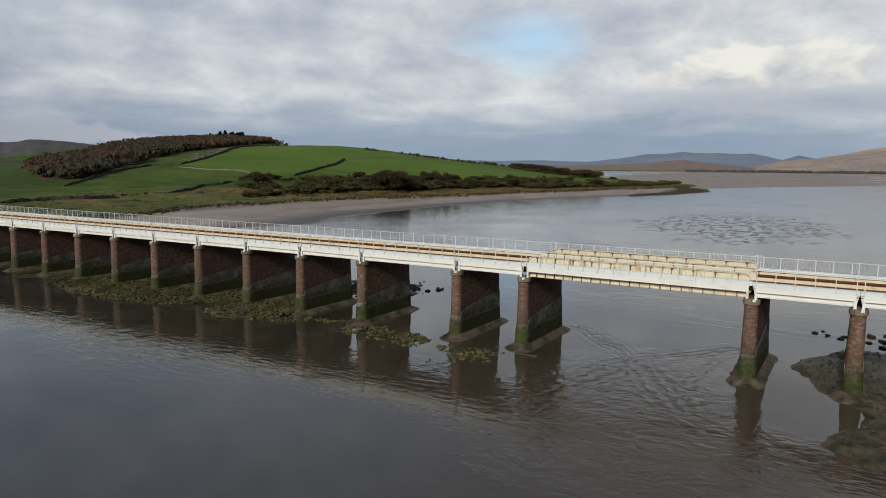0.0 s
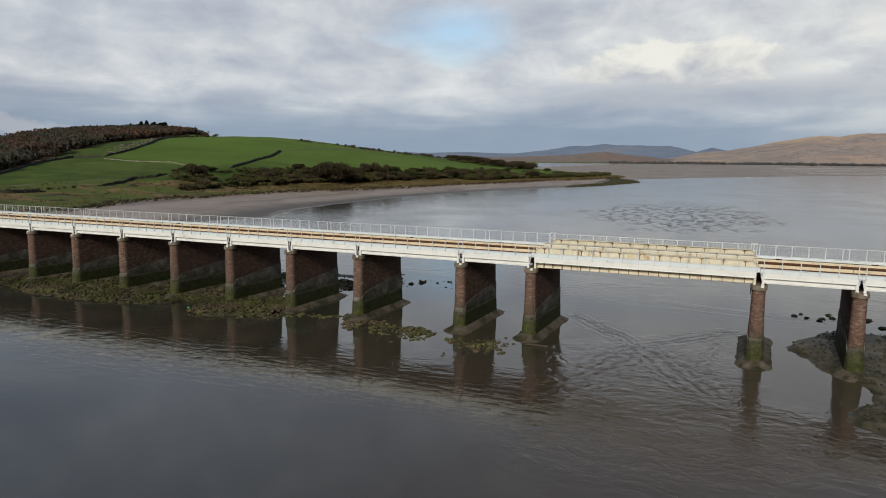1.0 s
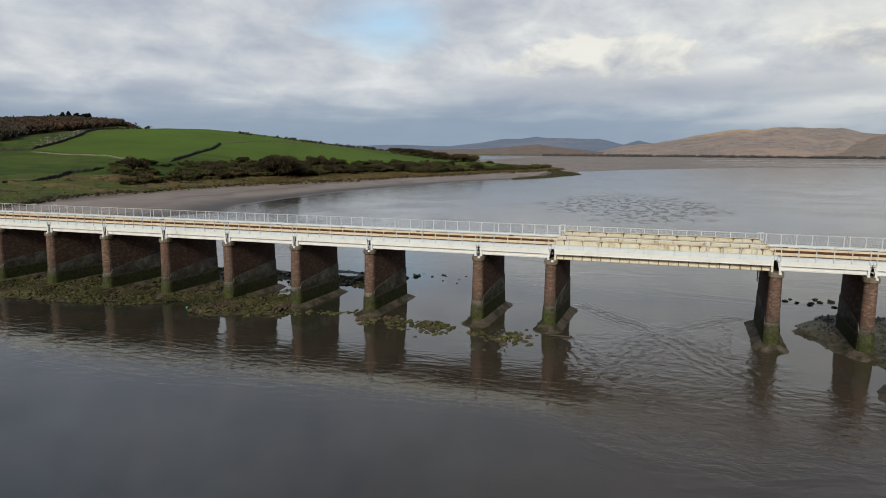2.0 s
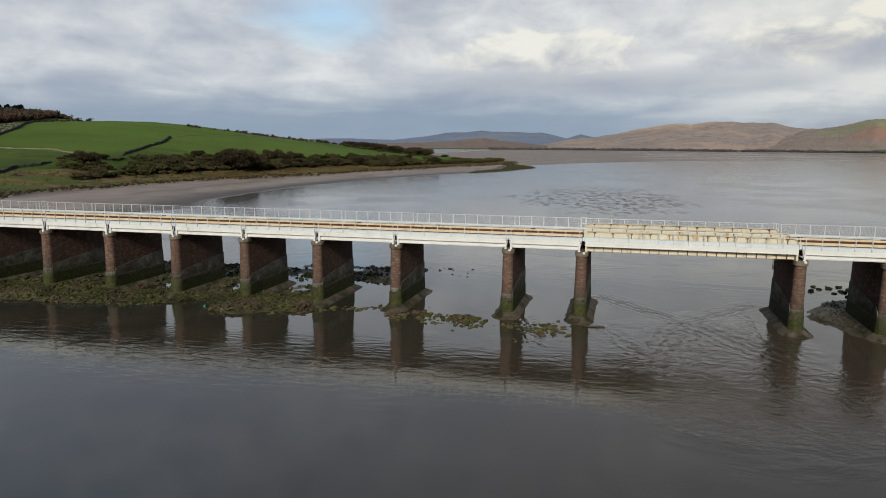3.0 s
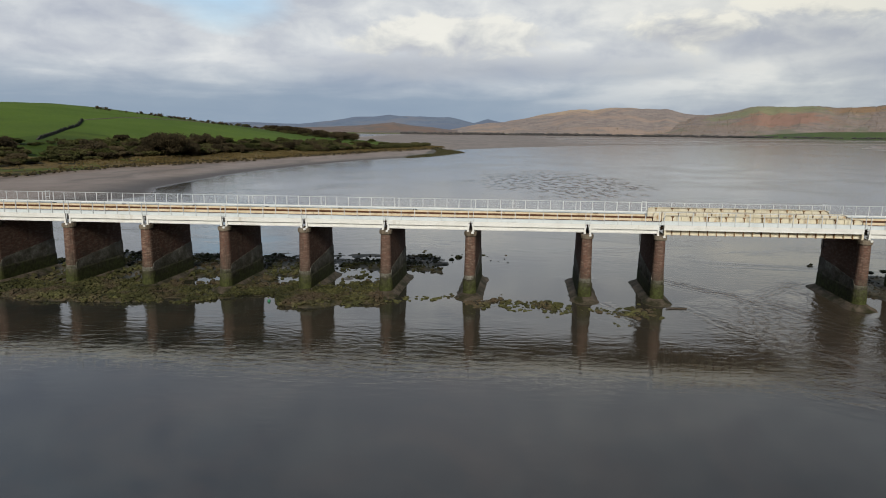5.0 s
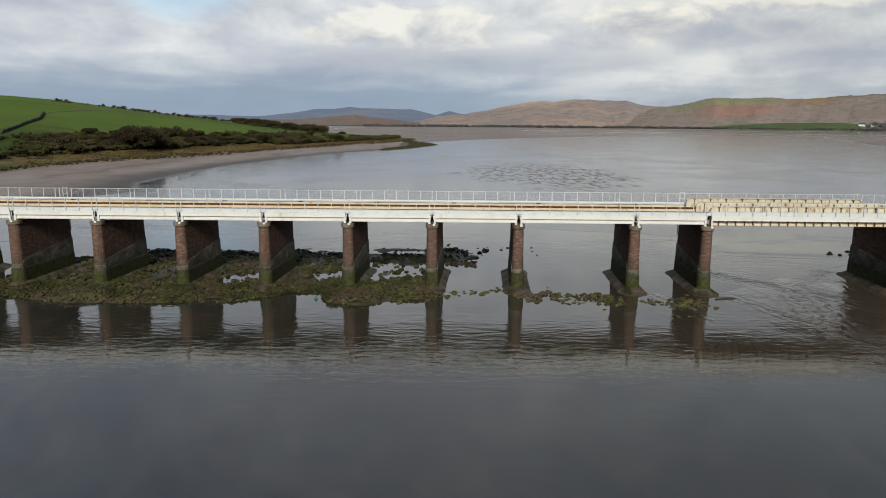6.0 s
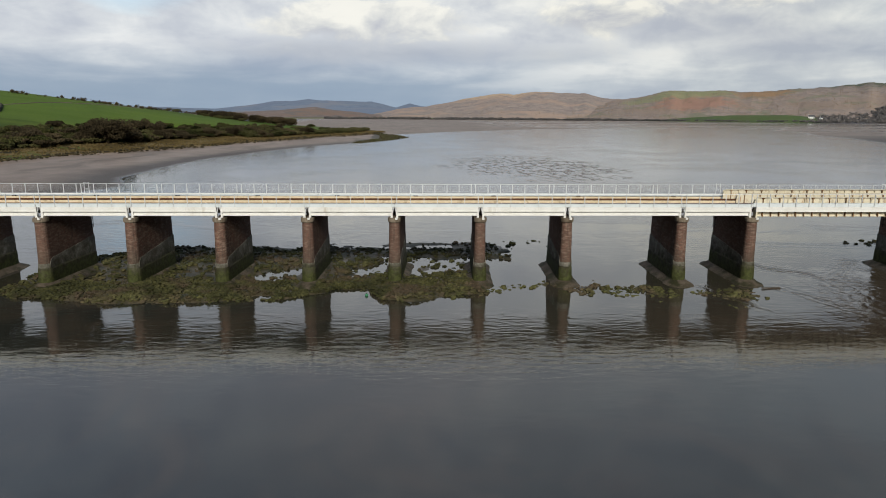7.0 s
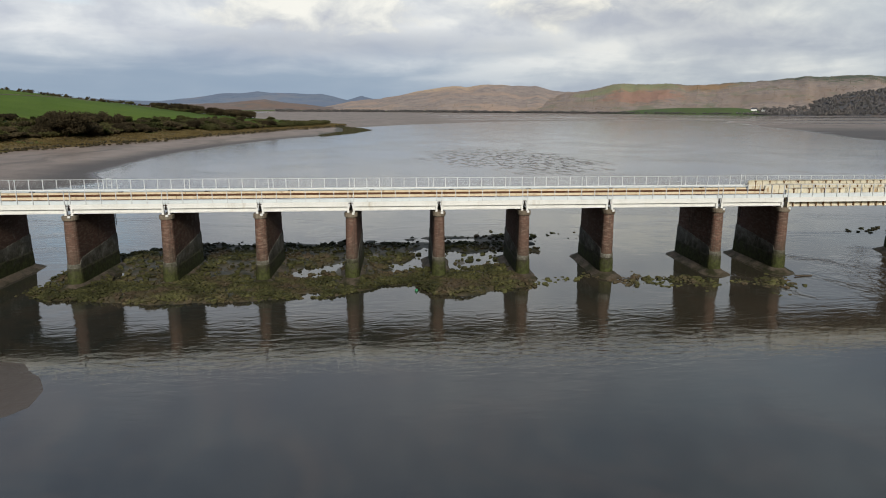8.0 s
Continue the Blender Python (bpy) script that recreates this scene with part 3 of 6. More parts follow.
# FELL and WOODFELL are lightened and greyed to paint distance haze
# FELL's two bright tints put sunlight on its crest into the colour
FELL = hill_material("hazy_bracken_fell", (0.20, 0.168, 0.155), (0.285, 0.232, 0.205), (0.36, 0.30, 0.25), (0.40, 0.29, 0.22), (0.245, 0.215, 0.19), 0.004, ((420, 3130, 330, (0.50, 0.36, 0.24)), (600, 3100, 200, (0.44, 0.34, 0.25))))
WOODFELL = hill_material("wooded_fell", (0.185, 0.158, 0.142), (0.265, 0.215, 0.188), (0.34, 0.275, 0.228), (0.26, 0.20, 0.16), (0.19, 0.19, 0.13), 0.005,
                         ((1010, 2400, 190, (0.25, 0.255, 0.13)), (1120, 2400, 120, (0.24, 0.245, 0.13)), (860, 2380, 110, (0.23, 0.235, 0.13)), (960, 2180, 170, (0.32, 0.185, 0.135)), (1280, 2330, 130, (0.30, 0.19, 0.10)), (1750, 2250, 330, (0.07, 0.095, 0.065)), (1500, 2400, 170, (0.08, 0.10, 0.07))))
PASTURE = hill_material("far_pasture", (0.055, 0.085, 0.03), (0.075, 0.11, 0.04), (0.10, 0.13, 0.055), (0.08, 0.10, 0.045), (0.07, 0.095, 0.05), 0.006)
# far tree colours are lifted to paint haze and offset the crowns' own shading
FARTREES = surface("haze_lifted_trees", ((0.25, 0.205, 0.168), (0.37, 0.295, 0.22), (0.50, 0.36, 0.245)), 0.006, 0.05, 0.95)
SHORETREES = surface("dark_shore_trees", ((0.105, 0.103, 0.103), (0.155, 0.147, 0.142), (0.215, 0.195, 0.18)), 0.01, 0.12, 0.95)
HAZEWOOD = surface("hazy_leafless_wood", ((0.16, 0.15, 0.148), (0.24, 0.225, 0.215), (0.32, 0.285, 0.262)), 0.008, 0.08, 0.95)
for leaf_material in (FARTREES, SHORETREES, HAZEWOOD):
    foliage(leaf_material)
# the mountains' blue-grey is distance haze painted into the base colour
BLUEFELL = hill_material("haze_blue_fell", (0.135, 0.172, 0.235), (0.165, 0.205, 0.268), (0.20, 0.232, 0.288), (0.16, 0.195, 0.262), (0.215, 0.225, 0.262), 0.002)
BROWNFELL = hill_material("low_moor", (0.145, 0.111, 0.098), (0.196, 0.149, 0.128), (0.246, 0.196, 0.162), (0.212, 0.145, 0.111), (0.136, 0.136, 0.128), 0.004)
# haze is painted into these two as well: raised darks, a bluish cast
DARKFELL = hill_material("hazy_dark_wood", (0.060, 0.057, 0.060), (0.095, 0.088, 0.088), (0.14, 0.125, 0.115), (0.085, 0.085, 0.09), (0.13, 0.105, 0.09), 0.01)
LEFTFELL = hill_material("far_pasture_and_wood", (0.052, 0.050, 0.054), (0.078, 0.072, 0.074), (0.105, 0.094, 0.090), (0.066, 0.068, 0.080), (0.070, 0.086, 0.055), 0.004)


# ---- mesh helpers ----
def finish(bm, name, mat, smooth=False):
    me = bpy.data.meshes.new(name)
    bm.normal_update()
    bm.to_mesh(me)
    bm.free()
    for m in (mat if isinstance(mat, (list, tuple)) else (mat,)):
        me.materials.append(m)
    if smooth:
        for f in me.polygons:
            f.use_smooth = True
    return me


def part(name, bm, mat, parent=None, label="", smooth=False, m=None):
    ob = new(name, finish(bm, name, mat, smooth) if isinstance(bm, bmesh.types.BMesh) else bm)
    ob.parent = parent
    if m is not None:
        ob.matrix_basis = m
    return tagged(ob, label) if label else ob


def thing(name, label, category, group="", kind="", m=None):
    ob = new(name)
    ob.empty_display_size = 0.3
    if m is not None:
        ob.matrix_basis = m
    return tagged(ob, label, category, group, kind)


def box(bm, x0, x1, y0, y1, z0, z1):
    c = [bm.verts.new(p) for p in ((x0, y0, z0), (x1, y0, z0), (x1, y1, z0), (x0, y1, z0), (x0, y0, z1), (x1, y0, z1), (x1, y1, z1), (x0, y1, z1))]
    for q in ((3, 2, 1, 0), (4, 5, 6, 7), (0, 1, 5, 4), (1, 2, 6, 5), (2, 3, 7, 6), (3, 0, 4, 7)):
        bm.faces.new([c[i] for i in q])
    return bm


def boxes(*rows):
    bm = bmesh.new()
    for r in rows:
        box(bm, *r)
    return bm


def soft_box(x0, x1, y0, y1, z0, z1, r=0.02):
    bm = boxes((x0, x1, y0, y1, z0, z1))
    bmesh.ops.bevel(bm, geom=bm.edges[:], offset=r, segments=1, affect="EDGES")
    return bm


def tube(bm, a, b, r, n=6):
    a, b = Vector(a), Vector(b)
    q = (b - a).to_track_quat("Z", "Y")
    rings = []
    for c in (a, b):
        rings.append([bm.verts.new(c + q @ Vector((r * math.cos(2 * math.pi * i / n), r * math.sin(2 * math.pi * i / n), 0))) for i in range(n)])
    for i in range(n):
        bm.faces.new((rings[0][i], rings[0][(i + 1) % n], rings[1][(i + 1) % n], rings[1][i]))
    bm.faces.new(rings[0][::-1])
    bm.faces.new(rings[1])
    return bm


def loft(rings, closed=True):
    """A skin over rings of points, capped at both ends."""
    bm = bmesh.new()
    vs = [[bm.verts.new(p) for p in r] for r in rings]
    n = len(vs[0])
    for a, b in zip(vs, vs[1:]):
        for i in range(n):
            j = (i + 1) % n
            bm.faces.new((a[i], a[j], b[j], b[i]))
    if closed:
        bm.faces.new(vs[0][::-1])
        bm.faces.new(vs[-1])
    return bm


def stadium(w, y0, y1, z, n=9):
    """A plan with straight sides and round ends, at height z."""
    r = w / 2
    pts = []
    for i in range(n):
        a = math.pi + math.pi * i / (n - 1)
        pts.append((r * math.cos(a), y0 + r + r * math.sin(a), z))
    for i in range(n):
        a = math.pi * i / (n - 1)
        pts.append((r * math.cos(a), y1 - r + r * math.sin(a), z))
    return pts


# ---- the lie of the land ----
def value_noise(x, y, scale, seed):
    u, v = np.asarray(x) / scale, np.asarray(y) / scale
    iu, iv = np.floor(u), np.floor(v)
    fu, fv = u - iu, v - iv
    fu, fv = fu * fu * (3 - 2 * fu), fv * fv * (3 - 2 * fv)

    def h(a, b):
        t = np.sin(a * 127.1 + b * 311.7 + seed * 74.7) * 43758.5453
        return t - np.floor(t)

    return (h(iu, iv) * (1 - fu) + h(iu + 1, iv) * fu) * (1 - fv) + (h(iu, iv + 1) * (1 - fu) + h(iu + 1, iv + 1) * fu) * fv - 0.5


def ease(v, a, b):
    t = np.clip((np.asarray(v, float) - a) / (b - a), 0, 1)
    return t * t * (3 - 2 * t)


def shore_x(y):
    """Where the water's edge lies, for each y; the land is on the lower side."""
    return np.interp(y, (-400, -80, -10, 40, 75, 97, 118, 165, 200, 250, 300, 335, 395, 450, 475, 540, 640, 800, 1000, 1400, 2200),
                     (-150, -112, -92, -86, -77, -70, -78, -80.5, -77, -69, -54, -36, -15, -3, -8, -20, -48, -170, -330, -800, -1500))


def turf_x(y):
    """Where the salt marsh begins."""
    return np.interp(y, (-400, 0, 40, 72, 98, 118, 145, 178, 212, 248, 312, 378, 480, 545, 600, 700, 900, 1400, 2200),
                     (-175, -118, -118, -122, -133, -135, -131, -126, -116, -102, -86, -62, -26, -22, -60, -150, -360, -840, -1560))


def hill(x, y, cx, cy, sx, sy, h):
    return h * np.exp(-0.5 * (((x - cx) / sx) ** 2 + ((y - cy) / sy) ** 2))


def rocky(x, y):
    """How stony and weedy the river bed is: the banks among the piers."""
    x, y = np.asarray(x, float), np.asarray(y, float)
    wob = 1.6 * value_noise(x, y, 3.0, 31) + 1.0 * value_noise(x, y, 1.2, 32)
    lo = np.interp(x, (-43, -39, -36, -30, -20, -12, -8, -6, -2.5, -1, 3, 6, 8, 10), (-3, -5, -5.8, -7.3, -7.5, -7.2, -5.2, -3.0, -2.8, -7.0, -7.4, -6.5, -5, -5))
    hi = np.interp(x, (-43, -38, -33, -30, -24, -19, -13, -6, 0, 7, 11, 15), (10, 15.8, 19, 24, 26, 22.5, 24.5, 24, 24.7, 26.5, 26, 22))
    right = np.interp(y, (-8, -1, 1, 9, 12, 26), (9, 9, 8, 9, 13, 15))
    a = ease(y + 0.6 * wob - lo + 0.6, 0, 2.0) * ease(hi + wob - y, 0, 2.5) * ease(x + wob, -43, -39) * (1 - ease(x + 2 * wob, right, right + 2))
    a = a * (1 - 0.34 * ease(value_noise(x, y, 3.6, 35) + 0.4 * value_noise(x, y, 1.4, 36), -0.16, 0.14) * ease(x + wob, -26, 0) * ease(y + wob, 2, 4) * (1 - ease(y + wob, 13, 16)))
    mid = np.interp(x, (6, 16, 22, 28, 33, 38), (-5.5, -2.8, -2.5, -4.6, -6.6, -5.2))
    b = np.exp(-((y + 2.2 * wob - mid) / 2.5) ** 2) * ease(x, 7, 9) * (1 - ease(x, 36, 40)) * ease(value_noise(x, y, 3.4, 33) + 0.4 * value_noise(x, y, 1.3, 37), -0.14, 0.10)
    left = np.interp(y, (-17, -14.5, -12, -10, -7.5, -5, -2.5, 0, 4, 8, 12, 14.6, 17), (69, 64.6, 62.8, 63.6, 66.0, 66.6, 65.2, 63.4, 62.2, 61.2, 62.2, 64.4, 70))
    c = ease(x + wob - left, 0, 3.6) * ease(y + 1.4 * wob, -16.5, -13.5) * ease(18 + wob - y, 0, 2) * (1 - ease(x, 108, 120))
    return np.maximum(np.maximum(a, b * 0.9), c)


def land(x, y):
    """Height of the ground, and how much of it is marsh, turf and heath."""
    x, y = np.asarray(x, float), np.asarray(y, float)
    wob = 7 * value_noise(x, y, 24, 1) + 3 * value_noise(x, y, 8, 2)
    s = shore_x(y) - x + 0.35 * wob
    g = turf_x(y) - x + wob
    ratio = np.clip(s / np.maximum(s - g, 1.0), 0, 1)
    z = np.where(s > 0, 1.25 * ratio ** 0.8, np.maximum(s * 0.05, -0.7))
    inland = ease(g, 0, 4)
    up = hill(x, y, -303, 376, 118, 158, 25.4) + hill(x, y, -611, 541, 167, 181, 43.2)
    z = z + inland * (1.3 + 0.5 * value_noise(x, y, 14, 3) + ease(g, 6, 60) * up * 0.95 + 1.2 * ease(g, 20, 120) * (1 + value_noise(x, y, 60, 4)))
    # tidal flats beyond the river
    near_edge = np.interp(x, (-420, -60, -4, 53, 172, 314, 415, 700, 1500), (570, 508, 512, 602, 745, 838, 855, 905, 1200)) + 46 * value_noise(x, y, 150, 6) + 14 * value_noise(x, y, 40, 5)
    far = ease(y - near_edge, 0, 30) * ease(x, -420, -200)
    edge = np.interp(y, (230, 255, 270, 308, 416, 520, 627, 760, 900), (330, 285, 279, 279, 315, 352, 394, 430, 520)) + 10 * value_noise(x, y, 45, 15)
    right = ease(x - edge, 0, 40) * ease(y, 215, 250)
    flats = np.maximum(far, right)
    level = 0.34 + 0.20 * value_noise(x, y * 2.2, 120, 7) + 0.10 * value_noise(x, y * 2, 40, 8)
    # channels that the tide has left between the banks
    for mid, broad in ((700, 18), (905, 34), (1075, 34), (1290, 110), (1600, 80)):
        level = level - 0.75 * np.exp(-((y - mid - 0.10 * (x - 300) - 60 * value_noise(x, y * 0.2, 260, mid)) / broad) ** 2) * ease(x, 60, 260) * (0.7 + 0.6 * value_noise(x, y, 330, mid + 1))
    z = np.where(s > 0, z, z + flats * (0.56 + level))
    # mud banks round the piers
    m = rocky(x, y)
    deep = np.where((x < 20) & (y > 1) & (y < 19), 0.19, np.where((x > 9) & (x < 45), 0.0, np.where((y > 10) & (x < 45), -0.06, 0.22)))
    z = np.where(s > 0, z, np.maximum(z, -0.7 + m * (0.7 + deep + np.where(x > 50, 0.5, 1.0) * (0.34 * value_noise(x, y, 1.7, 9) + 0.34 * value_noise(x, y, 4.5, 10)) + 0.16 * value_noise(x, y, 11, 34))))
    mudbank = np.maximum(hill(x, y, -47, -2, 7, 6, 0.74), hill(x + 0.25 * y, y, -39.5, -25.5, 9, 11, 0.78) + 0.06 * value_noise(x, y, 4, 16))
    z = np.where(s > 0, z, np.maximum(z, -0.7 + mudbank))
    # embankments that carry the line at both ends
    ends = np.maximum(ease(-x, 117, 121), ease(x, 149.5, 153.5))
    z = np.maximum(z, np.where(ends > 0, np.minimum(8.1, 8.1 - (np.abs(y - 4) - 5.5) * 0.6) * ends - 0.7 * (1 - ends), -9))
    shore = ease(np.hypot(x - 40, y), 1950, 2150) * ease(x, -900, -500)
    z = z + shore * 3.2
    deep_marsh = 34 * (1 - ease(y, 110, 215))
    marsh = inland * (1 - ease(g + 14 * value_noise(x, y, 30, 11) - deep_marsh, 24, 34))
    turn, way = np.degrees(np.arctan2(x - 64, y + 61)), np.hypot(x - 64, y + 61)
    brow = np.interp(turn, (-66, -62, -60.9, -59.8, -58.7, -57.5, -56, -54.4, -52.3, -50.6, -48.5, -45.8, -44, -43), (430, 385, 372, 362, 355, 368, 392, 424, 478, 545, 590, 715, 850, 900))
    wooded = ease(way - brow + 22 * value_noise(x, y, 30, 12), 0, 12) * ease(turn + 3 * value_noise(x, y, 70, 13), -62.3, -60.6) * (1 - ease(turn, -43.6, -43)) * (1 - ease(way - np.interp(turn, (-62, -60.5, -58.5, -56, -53, -50.6, -49.6, -48), (440, 500, 640, 800, 860, 880, 1000, 1000)) + 40 * value_noise(x, y, 40, 14), 0, 40))
    turf = np.maximum(inland * (1 - marsh), shore) * (1 - wooded)
    return z, marsh, turf, wooded


def height(x, y):
    return float(land(x, y)[0])


def axis(lo, cuts, hi, grow):
    """Grid lines: cuts are rows of (from, step), the last a plain end; outside them the steps grow."""
    mid = []
    for (a, step), (b, _) in zip(cuts, cuts[1:]):
        mid += list(np.arange(a, b - step * 0.4, step))
    out, d, v = [], cuts[-2][1], cuts[-1][0]
    while v < hi:
        out.append(v)
        d = min(d * grow, 160)
        v += d
    out.append(hi)
    back, d, v = [], cuts[0][1], cuts[0][0]
    while v > lo:
        d = min(d * grow, 160)
        v -= d
        back.append(max(v, lo))
    return np.array(back[::-1] + mid + out)


def build_ground():
    xs = axis(-4200, ((-300, 2.4), (-48, 0.6), (16, 0.8), (56, 0.6), (76, 2.4), (90, 0)), 4200, 1.05)
    ys = axis(-900, ((-40, 2.4), (-18, 0.6), (30, 2.4), (420, 0)), 4700, 1.022)
    X, Y = np.meshgrid(xs, ys)
    z, marsh, turf, wooded = land(X, Y)
    nx, ny = len(xs), len(ys)
    verts = np.stack([X, Y, z], -1).reshape(-1, 3)
    i = (np.arange(ny - 1)[:, None] * nx + np.arange(nx - 1)).ravel()
    faces = np.stack([i, i + 1, i + 1 + nx, i + nx], -1)
    me = bpy.data.meshes.new("ground")
    me.from_pydata(verts.tolist(), [], faces.tolist())
    me.materials.append(GROUND)
    at = me.color_attributes.new("cover", "FLOAT_COLOR", "POINT")
    mud = ease(hill(X, Y, -47, -2, 9, 8, 1.0), 0.3, 0.6)
    tip = shore_x(Y) - X + 4 * value_noise(X, Y, 9, 17)
    mud = np.maximum(mud, ease(Y, 330, 400) * (1 - ease(Y, 490, 510)) * ease(tip, -8, -2) * (1 - ease(tip, 10 + 10 * ease(Y, 400, 440), 18 + 10 * ease(Y, 400, 440))))
    rgba = np.stack([marsh, turf, wooded, np.maximum(rocky(X, Y), mud)], -1).astype(np.float32)
    at.data.foreach_set("color", rgba.ravel())
    # the field on the hill's shoulder is painted brighter green for the sun on it
    sunlit = ease(Y - np.interp(X, (-420, -341, -299, -264, -184, -176), (430, 322, 271, 204, 196, 212)), -1, 3) * np.where(Y < 420, 1.0, 0.8)
    sunlit = sunlit * np.where((X > -190) & (Y < 250), 0.3, 1.0)
    fl = me.attributes.new("field", "FLOAT", "POINT")
    fl.data.foreach_set("value", (sunlit * (0.85 + 0.4 * value_noise(X, Y, 60, 61))).astype(np.float32).ravel())
    me.polygons.foreach_set("use_smooth", np.ones(len(faces), bool))
    tagged(new("ground", me), "brown tidal sand, ochre salt marsh and green pasture", "ground", kind="structure")


build_ground()


def build_water():
    bm = boxes((-4200, 4200, -900, 4700, -0.9, 0.0))
    ob = part("water", bm, WATER)
    tagged(ob, "muddy grey-brown tidal river water with ripples", "water", kind="structure")


build_water()


def leafy(points, size, seed):
    """Leaf clumps as small bent cards at points; returns verts and faces."""
    rnd = random.Random(seed)
    verts, faces = [], []
    for p in points:
        q = Euler((rnd.uniform(0, 6.28), rnd.uniform(0, 6.28), rnd.uniform(0, 6.28))).to_matrix()
        s = size * rnd.uniform(0.6, 1.35)
        n = len(verts)
        for a, b, c in ((-1, -0.6, 0), (0.9, -0.8, 0.25), (1.1, 0.7, 0), (0.1, 1.1, 0.4), (-0.9, 0.6, 0.1)):
            verts.append(tuple(Vector(p) + q @ Vector((a * s, b * s, c * s))))
        faces += [(n, n + 1, n + 2), (n, n + 2, n + 3), (n, n + 3, n + 4)]
    return verts, faces


def crown_points(rnd, count, w, h, base, lumps):
    """Points near the skin of several overlapping lumps."""
    blobs = []
    for _ in range(lumps):
        a, d = rnd.uniform(0, 6.28), rnd.uniform(0, 0.62) ** 0.7 * w
        blobs.append((d * math.cos(a), d * math.sin(a), base + (h - base) * rnd.uniform(0.3, 0.74), rnd.uniform(0.26, 0.46)))
    pts = []
    while len(pts) < count:
        bx, by, bz, br = rnd.choice(blobs)
        v = Vector((rnd.gauss(0, 1), rnd.gauss(0, 1), rnd.gauss(0, 1))).normalized() * rnd.uniform(0.55, 1.0)
        p = (bx + v.x * br * w, by + v.y * br * w, bz + v.z * br * (h - base) * 0.62)
        if p[2] > base * 0.4:
            pts.append(p)
    return pts


def mesh_from(name, verts, faces, mat):
    me = bpy.data.meshes.new(name)
    me.from_pydata(verts, [], faces)
    me.materials.append(mat)
    return me


# ---- far hills, each a ridge seen over the bay ----
def ridge(name, label, mat, dist, foot, crest, rough, seed, steps=tuple(k / 28 for k in range(29)) + (1.05, 1.12, 1.3), deg=0.12):
    """crest: rows of azimuth in degrees and crest height in metres; dist: way to the crest; foot: way to the foot."""
    az = np.arange(crest[0][0], crest[-1][0], deg)
    top = np.interp(az, [c[0] for c in crest], [c[1] for c in crest])
    d_top = np.interp(az, [c[0] for c in crest], [c[2] if len(c) > 2 else dist for c in crest])
    verts, n = [], len(az)
    for k in steps:
        if k <= 1:
            d = foot + (d_top - foot) * k
            lift = ease(k, -0.12, 1.04) ** 0.9 * (k > 0)
        else:
            d = d_top * (1 + (k - 1) * 0.35)
            lift = max(0.0, 1 - (k - 1) * 3.2)
        x, y = 25 + d * np.sin(np.radians(az)), -66 + d * np.cos(np.radians(az))
        mid = 4 * min(k, 1.0) * max(0.0, 1.15 - k)
        wob = value_noise(az * 60, d * 0 + k * 130, 120, seed) * 0.16 * mid + value_noise(az * 60, d * 0 + k * 130, 45, seed + 1) * 0.07 * mid
        z = top * (lift + wob * 0.9) + (k > 0.05) * rough * (value_noise(az * 60, d * 0 + k * 900, 14, seed + 2) + 0.4 * value_noise(az * 60, d * 0 + k * 900, 6, seed + 3))
        verts += list(zip(x, y, np.maximum(z, -0.3) if k else z * 0 - 0.3))
    faces = [(r * n + i, r * n + i + 1, (r + 1) * n + i + 1, (r + 1) * n + i) for r in range(len(steps) - 1) for i in range(n - 1)]
    me = bpy.data.meshes.new(name)
    me.from_pydata(verts, [], faces)
    me.materials.append(mat)
    for f in me.polygons:
        f.use_smooth = True
    tagged(new(name, me), label, "hill", kind="structure")
    return np.array(verts).reshape(len(steps), n, 3)


def wooded_slope(name, label, sheet, mat, count, rows, size, seed, keep):
    """Far trees too many to count, set on a ridge's slope."""
    rnd = random.Random(seed)
    shapes = [leafy(crown_points(random.Random(seed + k), 14, 5, 8, 0.2, 4), 2.3, seed + 10 + k) for k in range(4)]
    verts, faces = [], []
    for _ in range(count):
        r, c = rnd.uniform(*rows), rnd.uniform(0, sheet.shape[1] - 1.01)
        if rnd.random() > keep(r, c / sheet.shape[1]):
            continue
        i, j = int(r), int(c)
        p = sheet[i, j] * (1 - (r - i)) + sheet[i + 1, j] * (r - i)
        vs, fs = rnd.choice(shapes)
        s, n = size * rnd.uniform(0.6, 1.3), len(verts)
        verts += [(p[0] + v[0] * s, p[1] + v[1] * s, p[2] + v[2] * s - 1) for v in vs]
        faces += [tuple(k + n for k in f) for f in fs]
    tagged(new(name, mesh_from(name, verts, faces, mat)), label, "trees", kind="stuff")



ridge("backdrop_mountains", "distant mountains painted haze-blue beyond the bay", BLUEFELL, 4350, 3300,
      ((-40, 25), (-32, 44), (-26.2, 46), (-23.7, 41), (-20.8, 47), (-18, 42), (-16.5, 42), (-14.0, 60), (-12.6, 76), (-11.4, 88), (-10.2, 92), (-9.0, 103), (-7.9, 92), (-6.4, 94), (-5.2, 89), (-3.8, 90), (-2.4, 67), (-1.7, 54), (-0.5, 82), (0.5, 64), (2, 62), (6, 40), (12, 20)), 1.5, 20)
ridge("backdrop_moor", "low rust-brown moorland ridge", BROWNFELL, 2900, 2250,
      ((-30, 8), (-24, 14), (-18, 16), (-16, 19), (-11.7, 28), (-10.4, 33), (-8.6, 43), (-7.2, 32), (-5.4, 24), (-3.9, 14), (0, 8), (4, 8)), 1.2, 30)
